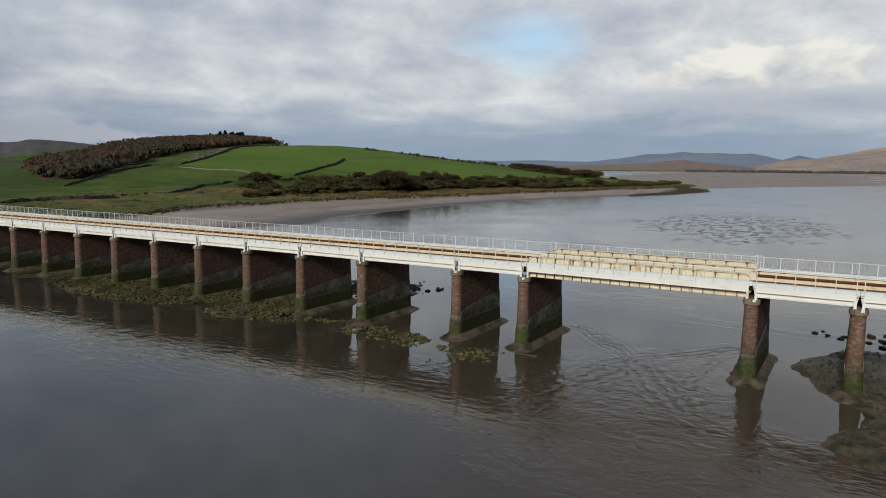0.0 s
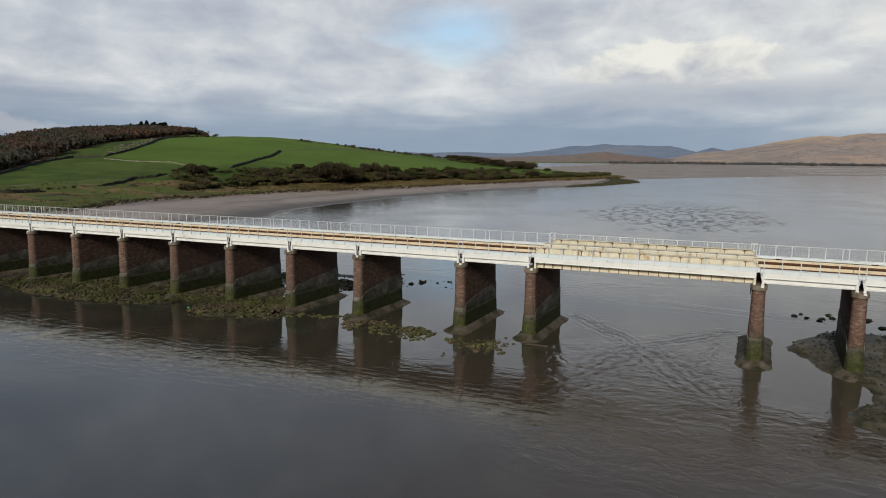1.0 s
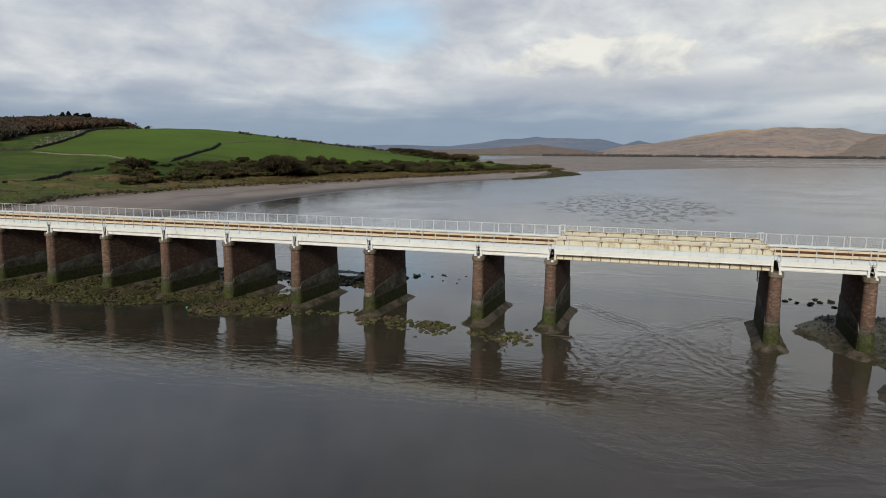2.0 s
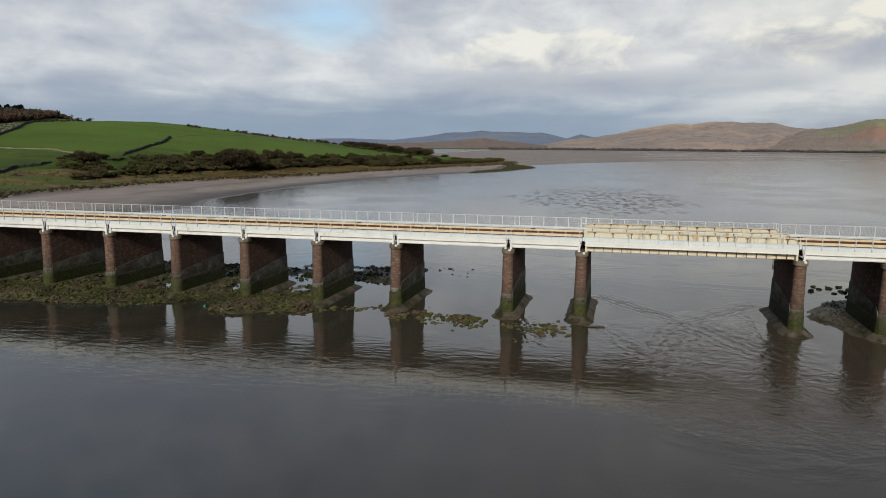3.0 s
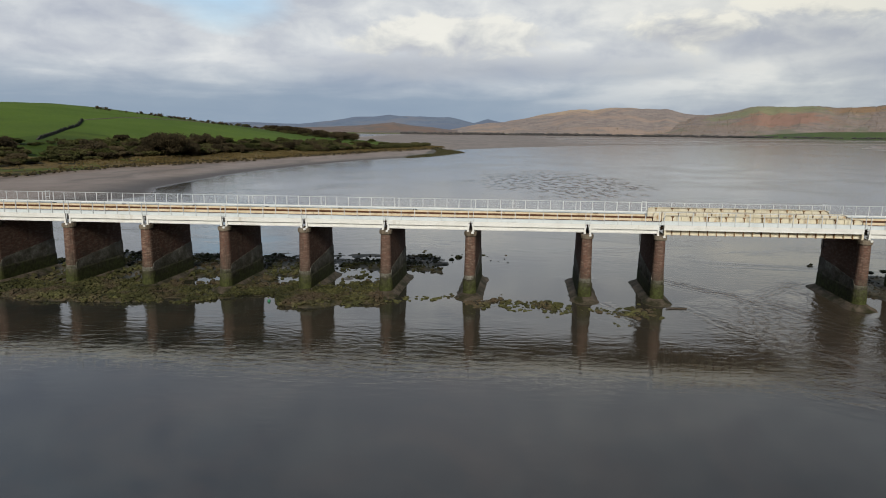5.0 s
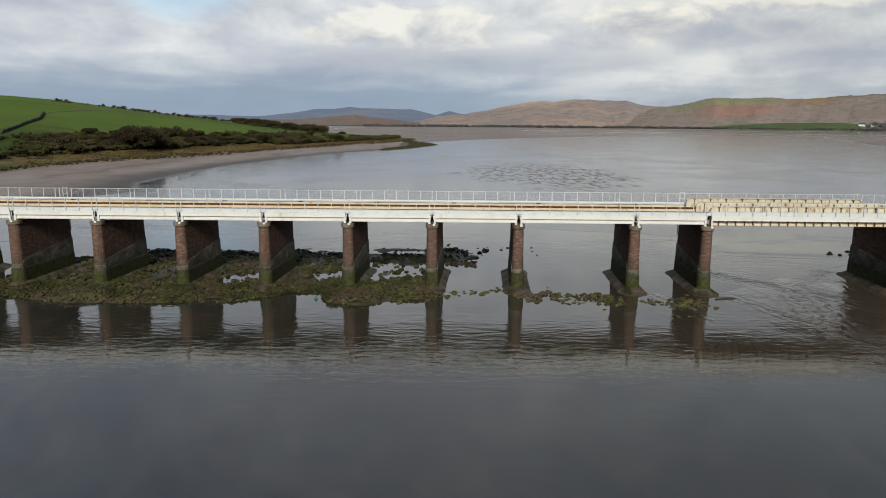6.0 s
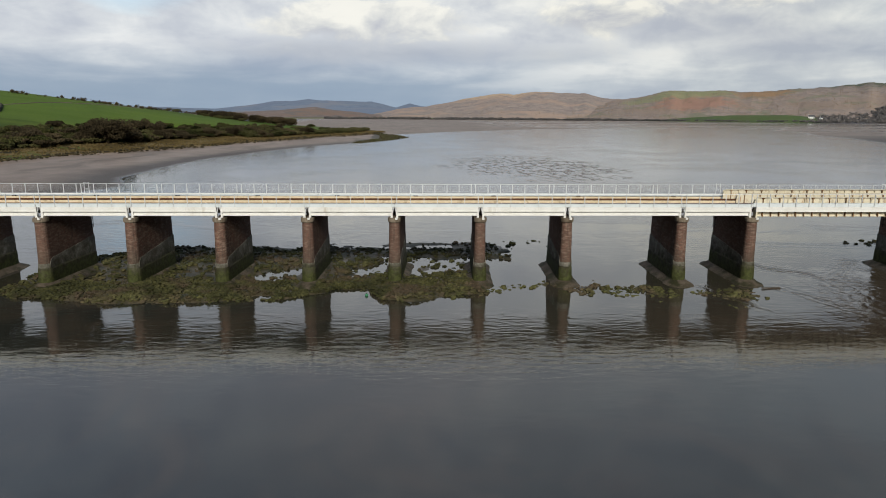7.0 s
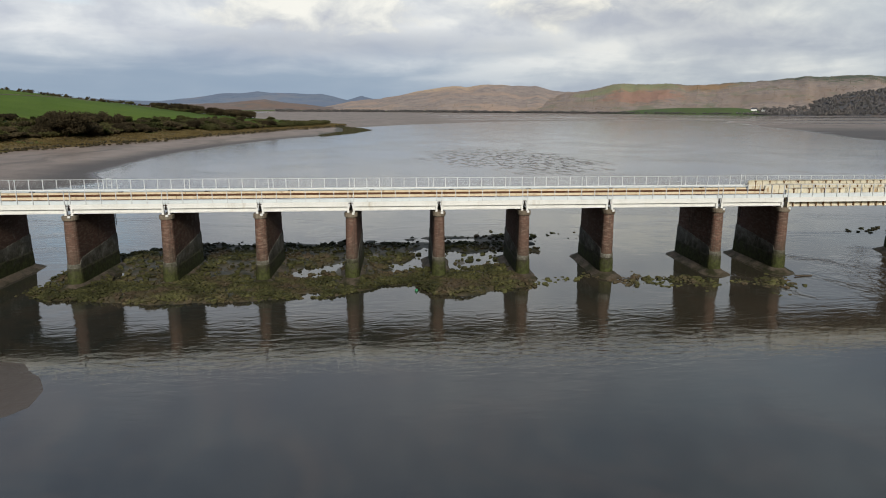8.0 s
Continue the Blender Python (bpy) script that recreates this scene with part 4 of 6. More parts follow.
bare_fell = ridge("backdrop_fell", "bare brown bracken-covered fell", FELL, 3250, 2230,
      ((-4.0, 10), (-1.6, 40), (-0.2, 49), (0.8, 52), (2.4, 66), (4.8, 95), (6.2, 115), (7.0, 119), (8.2, 112), (9.4, 114), (11.6, 118), (14.0, 113), (15.8, 97), (18.8, 92), (21.5, 90), (26, 70), (30, 50)), 2.5, 40)
wooded = ridge("backdrop_wooded_fell", "autumn-wooded fell with green and rust clearings", WOODFELL, 2850, 2110,
      ((9, 2), (11, 10), (13, 36), (15, 62), (16.9, 82), (18.3, 93), (19.4, 102), (20.9, 116), (21.9, 111), (23.2, 106), (25.6, 115), (27.5, 108), (29.6, 114), (31.6, 117), (33.5, 131), (34.2, 134), (36.4, 131), (37.8, 138), (39.5, 138), (44, 150), (52, 130), (60, 90)), 4.0, 50)
dark_wood = ridge("backdrop_dark_wood", "dark leafless wood above the far shore", DARKFELL, 2350, 2040,
      ((29.8, 4), (30.9, 20), (33.0, 28), (35.0, 38), (36.5, 56), (38.2, 66), (40, 74), (44, 85), (52, 80), (60, 40)), 5.0, 60)
ridge("backdrop_pasture", "strip of green pasture under the wooded fell", PASTURE, 2140, 2040,
      ((19, 2), (21, 8), (23.5, 15), (25.4, 20), (29.2, 22), (30.8, 17), (32.5, 4)), 0.6, 65)
ridge("backdrop_left_fell", "hazy wooded hill behind the pasture", LEFTFELL, 1750, 1250,
      ((-85, 40), (-75, 58), (-68, 62), (-62.3, 63), (-60.2, 65), (-58, 64), (-56.5, 58), (-55, 54), (-52, 52), (-48, 40), (-40, 24)), 2.5, 70)

wooded_slope("fell_trees", "bare and russet trees scattered over the fell", wooded, FARTREES, 15000, (1.5, 28), 0.27, 900, lambda r, c: 0.35 + 0.65 * (math.sin(c * 23 + r) > -0.2))
wooded_slope("shore_wood", "dark leafless wood above the far shore", dark_wood, HAZEWOOD, 3400, (1, 28.5), 0.85, 950, lambda r, c: 1.0)
wooded_slope("fell_thorns", "thin scatter of trees at the foot of the fell", bare_fell, FARTREES, 900, (0.6, 7), 0.32, 970, lambda r, c: 0.7)

# ---- the viaduct ----
ZC = 7.32          # top of the pier caps
SPAN = 9.14
X0 = 0.15          # middle of the pier at the plan's origin


def build_pier(name_m, label, special=False):
    """A long brick pier with round ends, on a wider weedy plinth and a mud-covered apron."""
    pier = thing("bridge_pier", label, "pier", "piers of the viaduct", m=name_m)
    rings = [stadium(1.28, -0.76, 9.06, 2.1), stadium(1.24, -0.73, 9.03, 3.4), stadium(1.18, -0.70, 9.0, 5.2), stadium(1.12, -0.67, 8.97, 7.0)]
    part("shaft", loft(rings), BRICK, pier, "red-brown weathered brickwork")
    # a flat bearing shelf between the two capstones
    part("bearing_shelf", loft([stadium(1.10, 0.92, 7.28, 6.98), stadium(1.10, 0.92, 7.28, 7.30)]), BRICK, pier)
    for y0, y1 in ((-0.82, 0.90), (7.30, 9.12)):
        r = [stadium(1.26, y0 + 0.05, y1 - 0.05, 6.86), stadium(1.38, y0, y1, 6.93), stadium(1.38, y0, y1, 7.25), stadium(1.32, y0 + 0.03, y1 - 0.03, ZC)]
        part("capstone", loft(r), CAP, pier, "worn buff sandstone cap")
    part("bearing_plate", soft_box(0.14, 0.40, -0.86, -0.58, ZC - 0.15, ZC + 0.06, 0.02), WHITE, pier, "small white bearing plate")
    r = [stadium(1.58, -0.96, 9.26, -0.6), stadium(1.52, -0.92, 9.22, 0.9), stadium(1.46, -0.88, 9.18, 1.90), stadium(1.37, -0.82, 9.12, 2.06)]
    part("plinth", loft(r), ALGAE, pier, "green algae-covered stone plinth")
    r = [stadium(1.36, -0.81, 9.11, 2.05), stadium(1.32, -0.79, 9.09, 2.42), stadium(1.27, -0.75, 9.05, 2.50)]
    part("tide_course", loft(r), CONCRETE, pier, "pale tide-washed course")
    # concrete facing with a curved shoulder on both flanks
    for side in (-1, 1):
        bm = bmesh.new()
        outline = [(-0.32, 2.12)]
        for i in range(9):
            a = math.pi / 2 * i / 8
            outline.append((-0.32 + 1.8 * (1 - math.cos(a)), 2.3 + 1.08 * math.sin(a)))
        outline += [(3.2, 3.62), (5.4, 3.84), (8.5, 4.22), (8.66, 3.9), (8.66, 2.12)]
        chip = random.Random(40 + side)
        fine_edge = []
        for (ya, za), (yb, zb) in zip(outline[:-2], outline[1:-1]):
            cuts = max(1, int((yb - ya) / 0.35))
            fine_edge += [(ya + (yb - ya) * i / cuts, za + (zb - za) * i / cuts - 0.22 * min(1.0, max(0.0, ya)) + chip.uniform(-0.09, 0.05) * (ya > -0.3)) for i in range(cuts)]
        outline = fine_edge + outline[-2:]
        lo = [bm.verts.new((side * 0.60, y, z)) for y, z in outline]
        hi = [bm.verts.new((side * (0.672 - 0.016 * (z - 2)), y, z)) for y, z in outline]
        n = len(outline)
        for i in range(n):
            j = (i + 1) % n
            bm.faces.new((lo[i], lo[j], hi[j], hi[i]))
        bm.faces.new(hi)
        bm.faces.new(lo[::-1])
        bmesh.ops.recalc_face_normals(bm, faces=bm.faces[:])
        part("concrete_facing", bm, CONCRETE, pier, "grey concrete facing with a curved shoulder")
    rnd = random.Random(5)
    rings = []
    for w, e, z, j in ((4.2, 2.0, -0.55, 0.14), (3.2, 1.40, -0.04, 0.14), (2.8, 1.05, 0.13, 0.10), (2.2, 0.55, 0.30, 0.07), (1.60, 0.08, 0.52, 0.03)):
        ring = stadium(w, -0.9 - e, 9.2 + e, z, 14)
        flank = [(w / 2, v, z) for v in np.linspace(0.4, 7.8, 12)]
        ring = ring[:14] + flank + ring[14:] + [(-p[0], p[1], p[2]) for p in flank[::-1]]
        rings.append([(x + rnd.uniform(-j, j), y + rnd.uniform(-j, j), zz + rnd.uniform(-j, j) * 0.4) for x, y, zz in ring])
    part("apron", loft(rings), MUD, pier, "mud-covered sloping apron", smooth=True)
    return pier


pier_label = "round-ended red brick pier with algae-green plinth standing in water"
SKEW = -3.2        # the piers stand a little askew to the deck
first = build_pier(pose(X0, 0, 0, 0, 0, SKEW), pier_label)
PIERS = [X0 + SPAN * k for k in range(-12, 2) if k] + [18.64, 31.2, 38.92, 59.95, 67.75] + [67.75 + SPAN * k for k in range(1, 9)]
for px in PIERS:
    copy_thing(first, pose(px, 0, 0, 0, 0, SKEW))


def post_rows(length, first_at, step):
    n = max(2, round((length - 2 * first_at) / step) + 1)
    return [first_at + (length - 2 * first_at) * i / (n - 1) for i in range(n)]


def near_handrail(span, length, y):
    rail = part("handrail", boxes((0.02, length - 0.02, y - 0.025, y + 0.03, 9.80, 9.86)), WHITE, span, "pale painted steel handrail")
    me = None
    for x in post_rows(length, 0.27, 1.44):
        if me is None:
            bm = boxes((-0.036, 0.036, y - 0.055, y + 0.02, 8.50, 9.84))
            box(bm, -0.05, 0.05, y - 0.02, y + 0.12, 8.44, 8.52)
            box(bm, -0.022, 0.022, y + 0.02, y + 0.2, 8.46, 8.49)
            me = finish(bm, "post", GALV)
        part("post", me, None, rail, m=pose(x, 0, 0))
    return rail


def far_fence(span, length, y, zb=8.80):
    fence = part("fence", boxes((0.02, length - 0.02, y - 0.02, y + 0.03, 9.91, 9.96), (0.02, length - 0.02, y - 0.02, y + 0.02, zb + 0.02, zb + 0.08)), GALV, span, "galvanised mesh parapet fence")
    me = None
    rows = post_rows(length, 0.27, 1.46)
    for x in rows:
        if me is None:
            bm = boxes((-0.042, 0.042, y - 0.06, y - 0.022, zb - 0.35, 9.95))
            box(bm, -0.06, 0.06, y - 0.07, y + 0.02, zb - 0.36, zb - 0.30)
            me = finish(bm, "post", GALV)
        part("post", me, None, fence, m=pose(x, 0, 0))
    bm = bmesh.new()
    n = int((length - 0.1) / 0.125)
    for i in range(n):
        x = 0.05 + (length - 0.1) * i / n
        box(bm, x, x + 0.006, y + 0.002, y + 0.007, zb + 0.05, 9.93)
    for k in range(1, 5):
        z = zb + 0.08 + (9.91 - zb - 0.08) * k / 5
        box(bm, 0.03, length - 0.03, y - 0.003, y + 0.001, z, z + 0.006)
    part("mesh_panel", bm, GALV, fence, "fine wire mesh")
    return fence


def i_beam(x0, x1, y, z0, z1, flange=0.3, web=0.03):
    t = 0.045
    return boxes((x0, x1, y - flange / 2, y + flange / 2, z0, z0 + t), (x0, x1, y - web / 2, y + web / 2, z0 + t, z1 - t), (x0, x1, y - flange / 2, y + flange / 2, z1 - t, z1))


def track(span, length):
    bm = bmesh.new()
    n = int(length / 0.72)
    for y in (2.02, 5.92):
        for i in range(n):
            x = 0.2 + (length - 0.4) * i / max(1, n - 1)
            box(bm, x - 0.12, x + 0.12, y - 1.25, y + 1.25, 8.25, 8.345)
    tagged(part("sleepers", bm, RUST, span, "dark stained sleepers"), kind="stuff")
    for y in (1.30, 2.74, 5.20, 6.64):
        part("rail", boxes((0.0, length, y - 0.07, y + 0.07, 8.345, 8.37), (0.0, length, y - 0.012, y + 0.012, 8.37, 8.46), (0.0, length, y - 0.036, y + 0.036, 8.46, 8.50)), RAILSTEEL, span, "rust-brown running rail")


def build_span(x, length, label):
    """One plain span, from pier middle to pier middle."""
    span = thing("bridge_span", label, "bridge span", "spans of the viaduct", m=pose(x, 0, 0))
    a, b = 0.19, length - 0.19
    part("main_girder", boxes((a, b, -0.17, 0.23, 7.50, 7.56), (a, b, 0.015, 0.045, 7.56, 8.40), (a + 0.02, b - 0.02, -0.035, 0.014, 7.57, 7.93)), WHITE, span, "cream-white plate girder")
    part("fascia_beam", boxes((a + 0.05, b - 0.05, -0.235, -0.02, 7.98, 8.42), (a + 0.03, b - 0.03, -0.27, -0.02, 7.94, 7.985)), WHITE, span, "white painted fascia channel")
    part("walkway_edge", boxes((0.01, length - 0.01, -0.20, -0.15, 8.425, 8.78), (0.01, length - 0.01, -0.24, -0.15, 8.745, 8.785), (0.01, length - 0.01, -0.148, 0.40, 8.70, 8.74)), PALE, span, "pale blue-grey walkway edge plate")
    for y in (2.0, 4.0, 6.0):
        part("inner_girder", i_beam(a, b, y, 7.50, 8.20), DARKSTEEL, span, "dark underside girder")
    part("far_girder", boxes((a, b, 7.80, 8.2, 7.50, 7.56), (a, b, 7.985, 8.015, 7.56, 8.42), (a, b, 8.10, 8.24, 7.95, 8.42)), WHITE, span)
    for xe in (a, b):
        s = 1 if xe == a else -1
        x0, x1 = sorted((xe, xe + 0.20 * s))
        part("end_stiffener", boxes((x0, x1, -0.24, 0.0, ZC + 0.06, 7.935), (x0 - 0.03, x1 + 0.03, -0.26, 0.16, ZC + 0.0, ZC + 0.06), (x0, x0 + 0.03, -0.16, 0.01, 7.94, 8.41)), WHITE, span, "white bearing stiffener")
        bm = loft([[(xe, yy, 8.38), (xe, yy, 7.62), (xe - 0.16 * s, yy, 8.38)] for yy in (-0.10, -0.07)])
        bmesh.ops.recalc_face_normals(bm, faces=bm.faces[:])
        part("end_gusset", bm, GALV, span, "grey gusset plate")
        part("far_stiffener", boxes((x0, x1, 8.0, 8.22, ZC + 0.06, 7.94)), WHITE, span)
        for y in (2.0, 4.0, 6.0):
            part("bearing", boxes((x0, x1, y - 0.16, y + 0.16, ZC - 0.02, 7.50)), DARKSTEEL, span)
    part("deck_plate", boxes((0.01, length - 0.01, -0.13, 8.12, 8.20, 8.245)), RUST, span, "rust-stained deck plate")
    for y0, y1 in ((0.42, 0.62), (3.86, 4.12), (7.50, 7.70)):
        bm = soft_box(0.015, length - 0.015, y0, y1, 8.25, 8.60, 0.025)
        part("kerb_beam", bm, TAN, span, "buff painted longitudinal kerb")
    part("cable_box", soft_box(length * 0.22, length * 0.22 + 0.55, 7.52, 7.68, 8.605, 8.70, 0.02), IRON, span, "small dark cable joint box")
    part("far_walkway", boxes((0.01, length - 0.01, 7.73, 8.5, 8.66, 8.70), (0.01, length - 0.01, 8.45, 8.5, 8.43, 8.655), (0.01, length - 0.01, 8.46, 8.50, 8.705, 8.80)), PALE, span, "pale far walkway")
    track(span, length)
    near_handrail(span, length, -0.24)
    far_fence(span, length, 8.42)
    return span


span_label = "white steel girder span with rusty double track and pale railings"
base_span = build_span(X0 - SPAN * 12, SPAN, span_label)
for k in range(-11, 1):
    copy_thing(base_span, pose(X0 + SPAN * k, 0, 0))
build_span(X0 + SPAN, 18.64 - X0 - SPAN, span_label)
build_span(18.64, 31.2 - 18.64, "longer white steel girder span with rusty double track")
build_span(31.2, 38.92 - 31.2, "short white steel girder span beside the long cream span")
build_span(59.95, 67.75 - 59.95, "short white girder span with rusty double track")
for k in range(8):
    copy_thing(base_span, pose(67.75 + SPAN * k, 0, 0))


def panel_girder(span, x0, x1, y, z0, z1, pitch, label):
    """A cream plate girder with upright stiffeners and rounded panels between them."""
    g = part("panel_girder", boxes((x0, x1, y - 0.02, y + 0.02, z0, z1 - 0.03), (x0, x1, y - 0.2, y + 0.2, z0 - 0.045, z0)), CREAM, span, label)
    n = round((x1 - x0) / pitch)
    step = (x1 - x0) / n
    # top flange, bent down in a quarter round at both ends
    bm = bmesh.new()
    pts = [(x0 - 0.03, z1 - 0.62)] + [(x0 - 0.03 + 0.5 * (1 - math.cos(t)), z1 - 0.55 + 0.55 * math.sin(t)) for t in [math.pi / 2 * i / 6 for i in range(7)]]
    pts += [(x1 + x0 - px_, pz_) for px_, pz_ in pts[::-1]]
    rows = [[bm.verts.new((px_, y + dy, pz_ + dz)) for px_, pz_ in pts] for dy, dz in ((-0.17, 0), (0.17, 0), (0.17, 0.045), (-0.17, 0.045))]
    for a, b in zip(rows, rows[1:] + rows[:1]):
        for i in range(len(pts) - 1):
            bm.faces.new((a[i], a[i + 1], b[i + 1], b[i]))
    bm.faces.new([r[0] for r in rows]), bm.faces.new([r[-1] for r in rows][::-1])
    bmesh.ops.recalc_face_normals(bm, faces=bm.faces[:])
    part("top_flange", bm, CREAM, g)
    bm = boxes((-0.028, 0.028, y - 0.17, y - 0.02, z0, z1 - 0.004), (-0.028, 0.028, y + 0.02, y + 0.15, z0, z1 - 0.004))
    # rounded gusset at the head of each stiffener
    box(bm, -0.16, 0.16, y - 0.14, y - 0.02, z1 - 0.07, z1 - 0.004)
    box(bm, -0.09, 0.09, y - 0.14, y - 0.02, z1 - 0.16, z1 - 0.071)
    # every other stiffener and gusset carries rust plus painted panel shadow
    me = finish(bm, "stiffener", RUSTSHADE)
    slim = finish(boxes((-0.02, 0.02, y - 0.15, y - 0.02, z0, z1 - 0.004), (-0.05, 0.05, y - 0.12, y - 0.02, z1 - 0.08, z1 - 0.004)), "stiffener", CREAM)
    bm = boxes((-0.032, 0.032, y - 0.28, y - 0.175, z0 - 0.06, z0 + 0.42), (-0.08, 0.08, y - 0.26, y - 0.10, z0 - 0.10, z0 - 0.065))
    foot = finish(bm, "rusty_foot", RUSTSHADE)
    for i in range(1, n):
        part("stiffener", me if i % 2 else slim, None, g, m=pose(x0 + step * i, 0, 0))
        part("rusty_foot", foot, None, g, m=pose(x0 + step * i, 0, 0))
    return g


def build_long_span(x, length):
    span = thing("bridge_span", "long cream panelled girder span with rusty, shade-darkened stiffeners", "bridge span", "spans of the viaduct", m=pose(x, 0, 0))
    a, b = 0.32, length - 0.30
    panel_girder(span, a, b, 0.34, 7.42, 9.40, 0.912, "cream rust-streaked side girder")
    panel_girder(span, a - 0.2, b + 0.25, 4.0, 7.45, 9.42, 0.912, "cream middle girder")
    panel_girder(span, a, b + 0.1, 7.7, 7.45, 9.44, 0.912, "cream far girder")
    part("fascia_beam", boxes((a, b, -0.235, 0.0, 7.96, 8.46), (a, b, -0.27, 0.0, 7.925, 7.965)), WHITE, span, "white painted fascia channel")
    part("walkway_edge", boxes((0.02, length - 0.02, -0.20, -0.15, 8.465, 8.90), (0.02, length - 0.02, -0.24, -0.15, 8.865, 8.905), (0.02, length - 0.02, -0.148, 0.15, 8.80, 8.84)), PALE, span, "pale blue-grey walkway edge plate")
    part("deck_plate", boxes((0.01, length - 0.01, 0.37, 3.97, 8.20, 8.245), (0.01, length - 0.01, 4.03, 7.67, 8.20, 8.245)), RUST, span, "rust-stained deck plate")
    for i in range(1, 24):
        xc = a + (b - a) * i / 24
        part("cross_girder", boxes((xc - 0.06, xc + 0.06, 0.36, 3.98, 7.62, 8.19), (xc - 0.06, xc + 0.06, 4.02, 7.68, 7.62, 8.19)), DARKSTEEL, span)
    for xe in (a, b - 0.2):
        part("end_stiffener", boxes((xe, xe + 0.2, -0.22, 0.14, ZC + 0.0, 7.92), (xe, xe + 0.2, 0.145, 0.53, ZC + 0.0, 7.37), (xe, xe + 0.2, 3.8, 4.2, ZC - 0.02, 7.40), (xe, xe + 0.2, 7.5, 7.9, ZC - 0.0, 7.40)), CREAM, span, "cream bearing stiffener")
    part("far_walkway", boxes((0.01, length - 0.01, 7.88, 8.5, 8.66, 8.70), (0.01, length - 0.01, 8.45, 8.5, 8.43, 8.655), (0.01, length - 0.01, 8.46, 8.50, 8.705, 8.80)), PALE, span, "pale far walkway")
    track(span, length)
    near_handrail(span, length, -0.24)
    far_fence(span, length, 8.42)
    return span


build_long_span(38.92, 59.95 - 38.92)


def build_gate(x, y):
    gate = thing("fence_gate", "tall pale steel gate posts in the mesh parapet", "gate", "fence gates", m=pose(x, y, 0))
    for dx in (-0.26, 0.26):
        part("gate_post", boxes((dx - 0.03, dx + 0.03, -0.03, 0.03, 8.42, 10.08)), GALV, gate)
    part("gate_bar", boxes((-0.215, 0.215, -0.02, 0.02, 10.0, 10.04), (-0.215, 0.215, -0.02, 0.02, 9.30, 9.35)), GALV, gate)


for gx in (-35.6, 39.0, 59.7):
    build_gate(gx, 8.56)


def build_ladder(x, y, label, turn=0):
    lad = thing("ladder", label, "ladder", "pier ladders", m=pose(x, y, 0, 0, 0, turn))
    for dy in (-0.22, 0.22):
        part("stile", boxes((-0.025, 0.025, dy - 0.03, dy + 0.03, 4.9, 8.0)), IRON, lad)
    rung = finish(tube(bmesh.new(), (0, -0.19, 0), (0, 0.19, 0), 0.018, 5), "rung", IRON)
    for i in range(10):
        part("rung", rung, None, lad, m=pose(0, 0, 5.1 + 0.3 * i))
    arm = finish(boxes((0.026, 0.32, -0.02, 0.02, 0, 0.05)), "bracket", IRON)
    for z in (5.2, 6.9):
        for dy in (-0.22, 0.22):
            part("bracket", arm, None, lad, m=pose(0, dy, z))


for px in (38.92, 59.95):
    build_ladder(px - 0.32, 8.0, "dark iron ladder fixed to the brick pier flank")
build_ladder(X0 - 4 * SPAN + 1.30, 8.0, "dark iron ladder fixed to the brick pier flank", 180)


# ---- stones of the river bank ----
def stone_mesh(seed, mat, flat=0.65):
    rnd = random.Random(seed)
    bm = bmesh.new()
    for _ in range(13):
        v = Vector((rnd.gauss(0, 1), rnd.gauss(0, 1), rnd.gauss(0, 1))).normalized() * rnd.uniform(0.8, 1.08)
        bm.verts.new((v.x, v.y, v.z * flat))
    bmesh.ops.convex_hull(bm, input=bm.verts[:])
    bmesh.ops.delete(bm, geom=[v for v in bm.verts if not v.link_faces], context="VERTS")
    return finish(bm, "stone", mat)


STONES = [stone_mesh(100 + i, WEED) for i in range(8)]


def scatter(region, count, seed, keep):
    """Random places in a rectangle, kept by how stony the bed is there."""
    rnd = np.random.RandomState(seed)
    x = rnd.uniform(region[0], region[1], count)
    y = rnd.uniform(region[2], region[3], count)
    ok = rnd.rand(count) < keep(x, y)
    return x[ok], y[ok], rnd


def joined_stones(name, x, y, r, seed, mat, parent=None, label=""):
    """Many stones in one mesh."""
    shapes = [([tuple(v.co) for v in me.vertices], [tuple(p.vertices) for p in me.polygons]) for me in STONES]
    rnd = random.Random(seed)
    verts, faces = [], []
    zs = land(x, y)[0]
    for xx, yy, zz, rr in zip(x, y, zs, r):
        vs, fs = shapes[rnd.randrange(len(shapes))]
        m = Matrix.Translation((xx, yy, max(zz, -0.12) + rr * 0.28)) @ Matrix.Rotation(rnd.uniform(0, 6.28), 4, "Z") @ Matrix.Rotation(rnd.uniform(-0.5, 0.5), 4, "X") @ Matrix.Diagonal((rr * rnd.uniform(0.8, 1.4), rr, rr * rnd.uniform(0.7, 1.1), 1))
        n = len(verts)
        verts += [tuple(m @ Vector(v)) for v in vs]
        faces += [tuple(i + n for i in f) for f in fs]
    me = bpy.data.meshes.new(name)
    me.from_pydata(verts, [], faces)
    me.materials.append(mat)
    ob = new(name, me)
    ob.parent = parent
    return ob


def weed_density(x, y):
    m = rocky(x, y)
    clump = 0.25 + 0.75 * ease(value_noise(x, y, 2.6, 41) + 0.5 * value_noise(x, y, 0.9, 42), -0.25, 0.15)
    dry = ease(land(x, y)[0], -0.04, 0.10)
    return ease(m, 0.35, 0.7) * clump * (0.12 + 0.88 * dry)


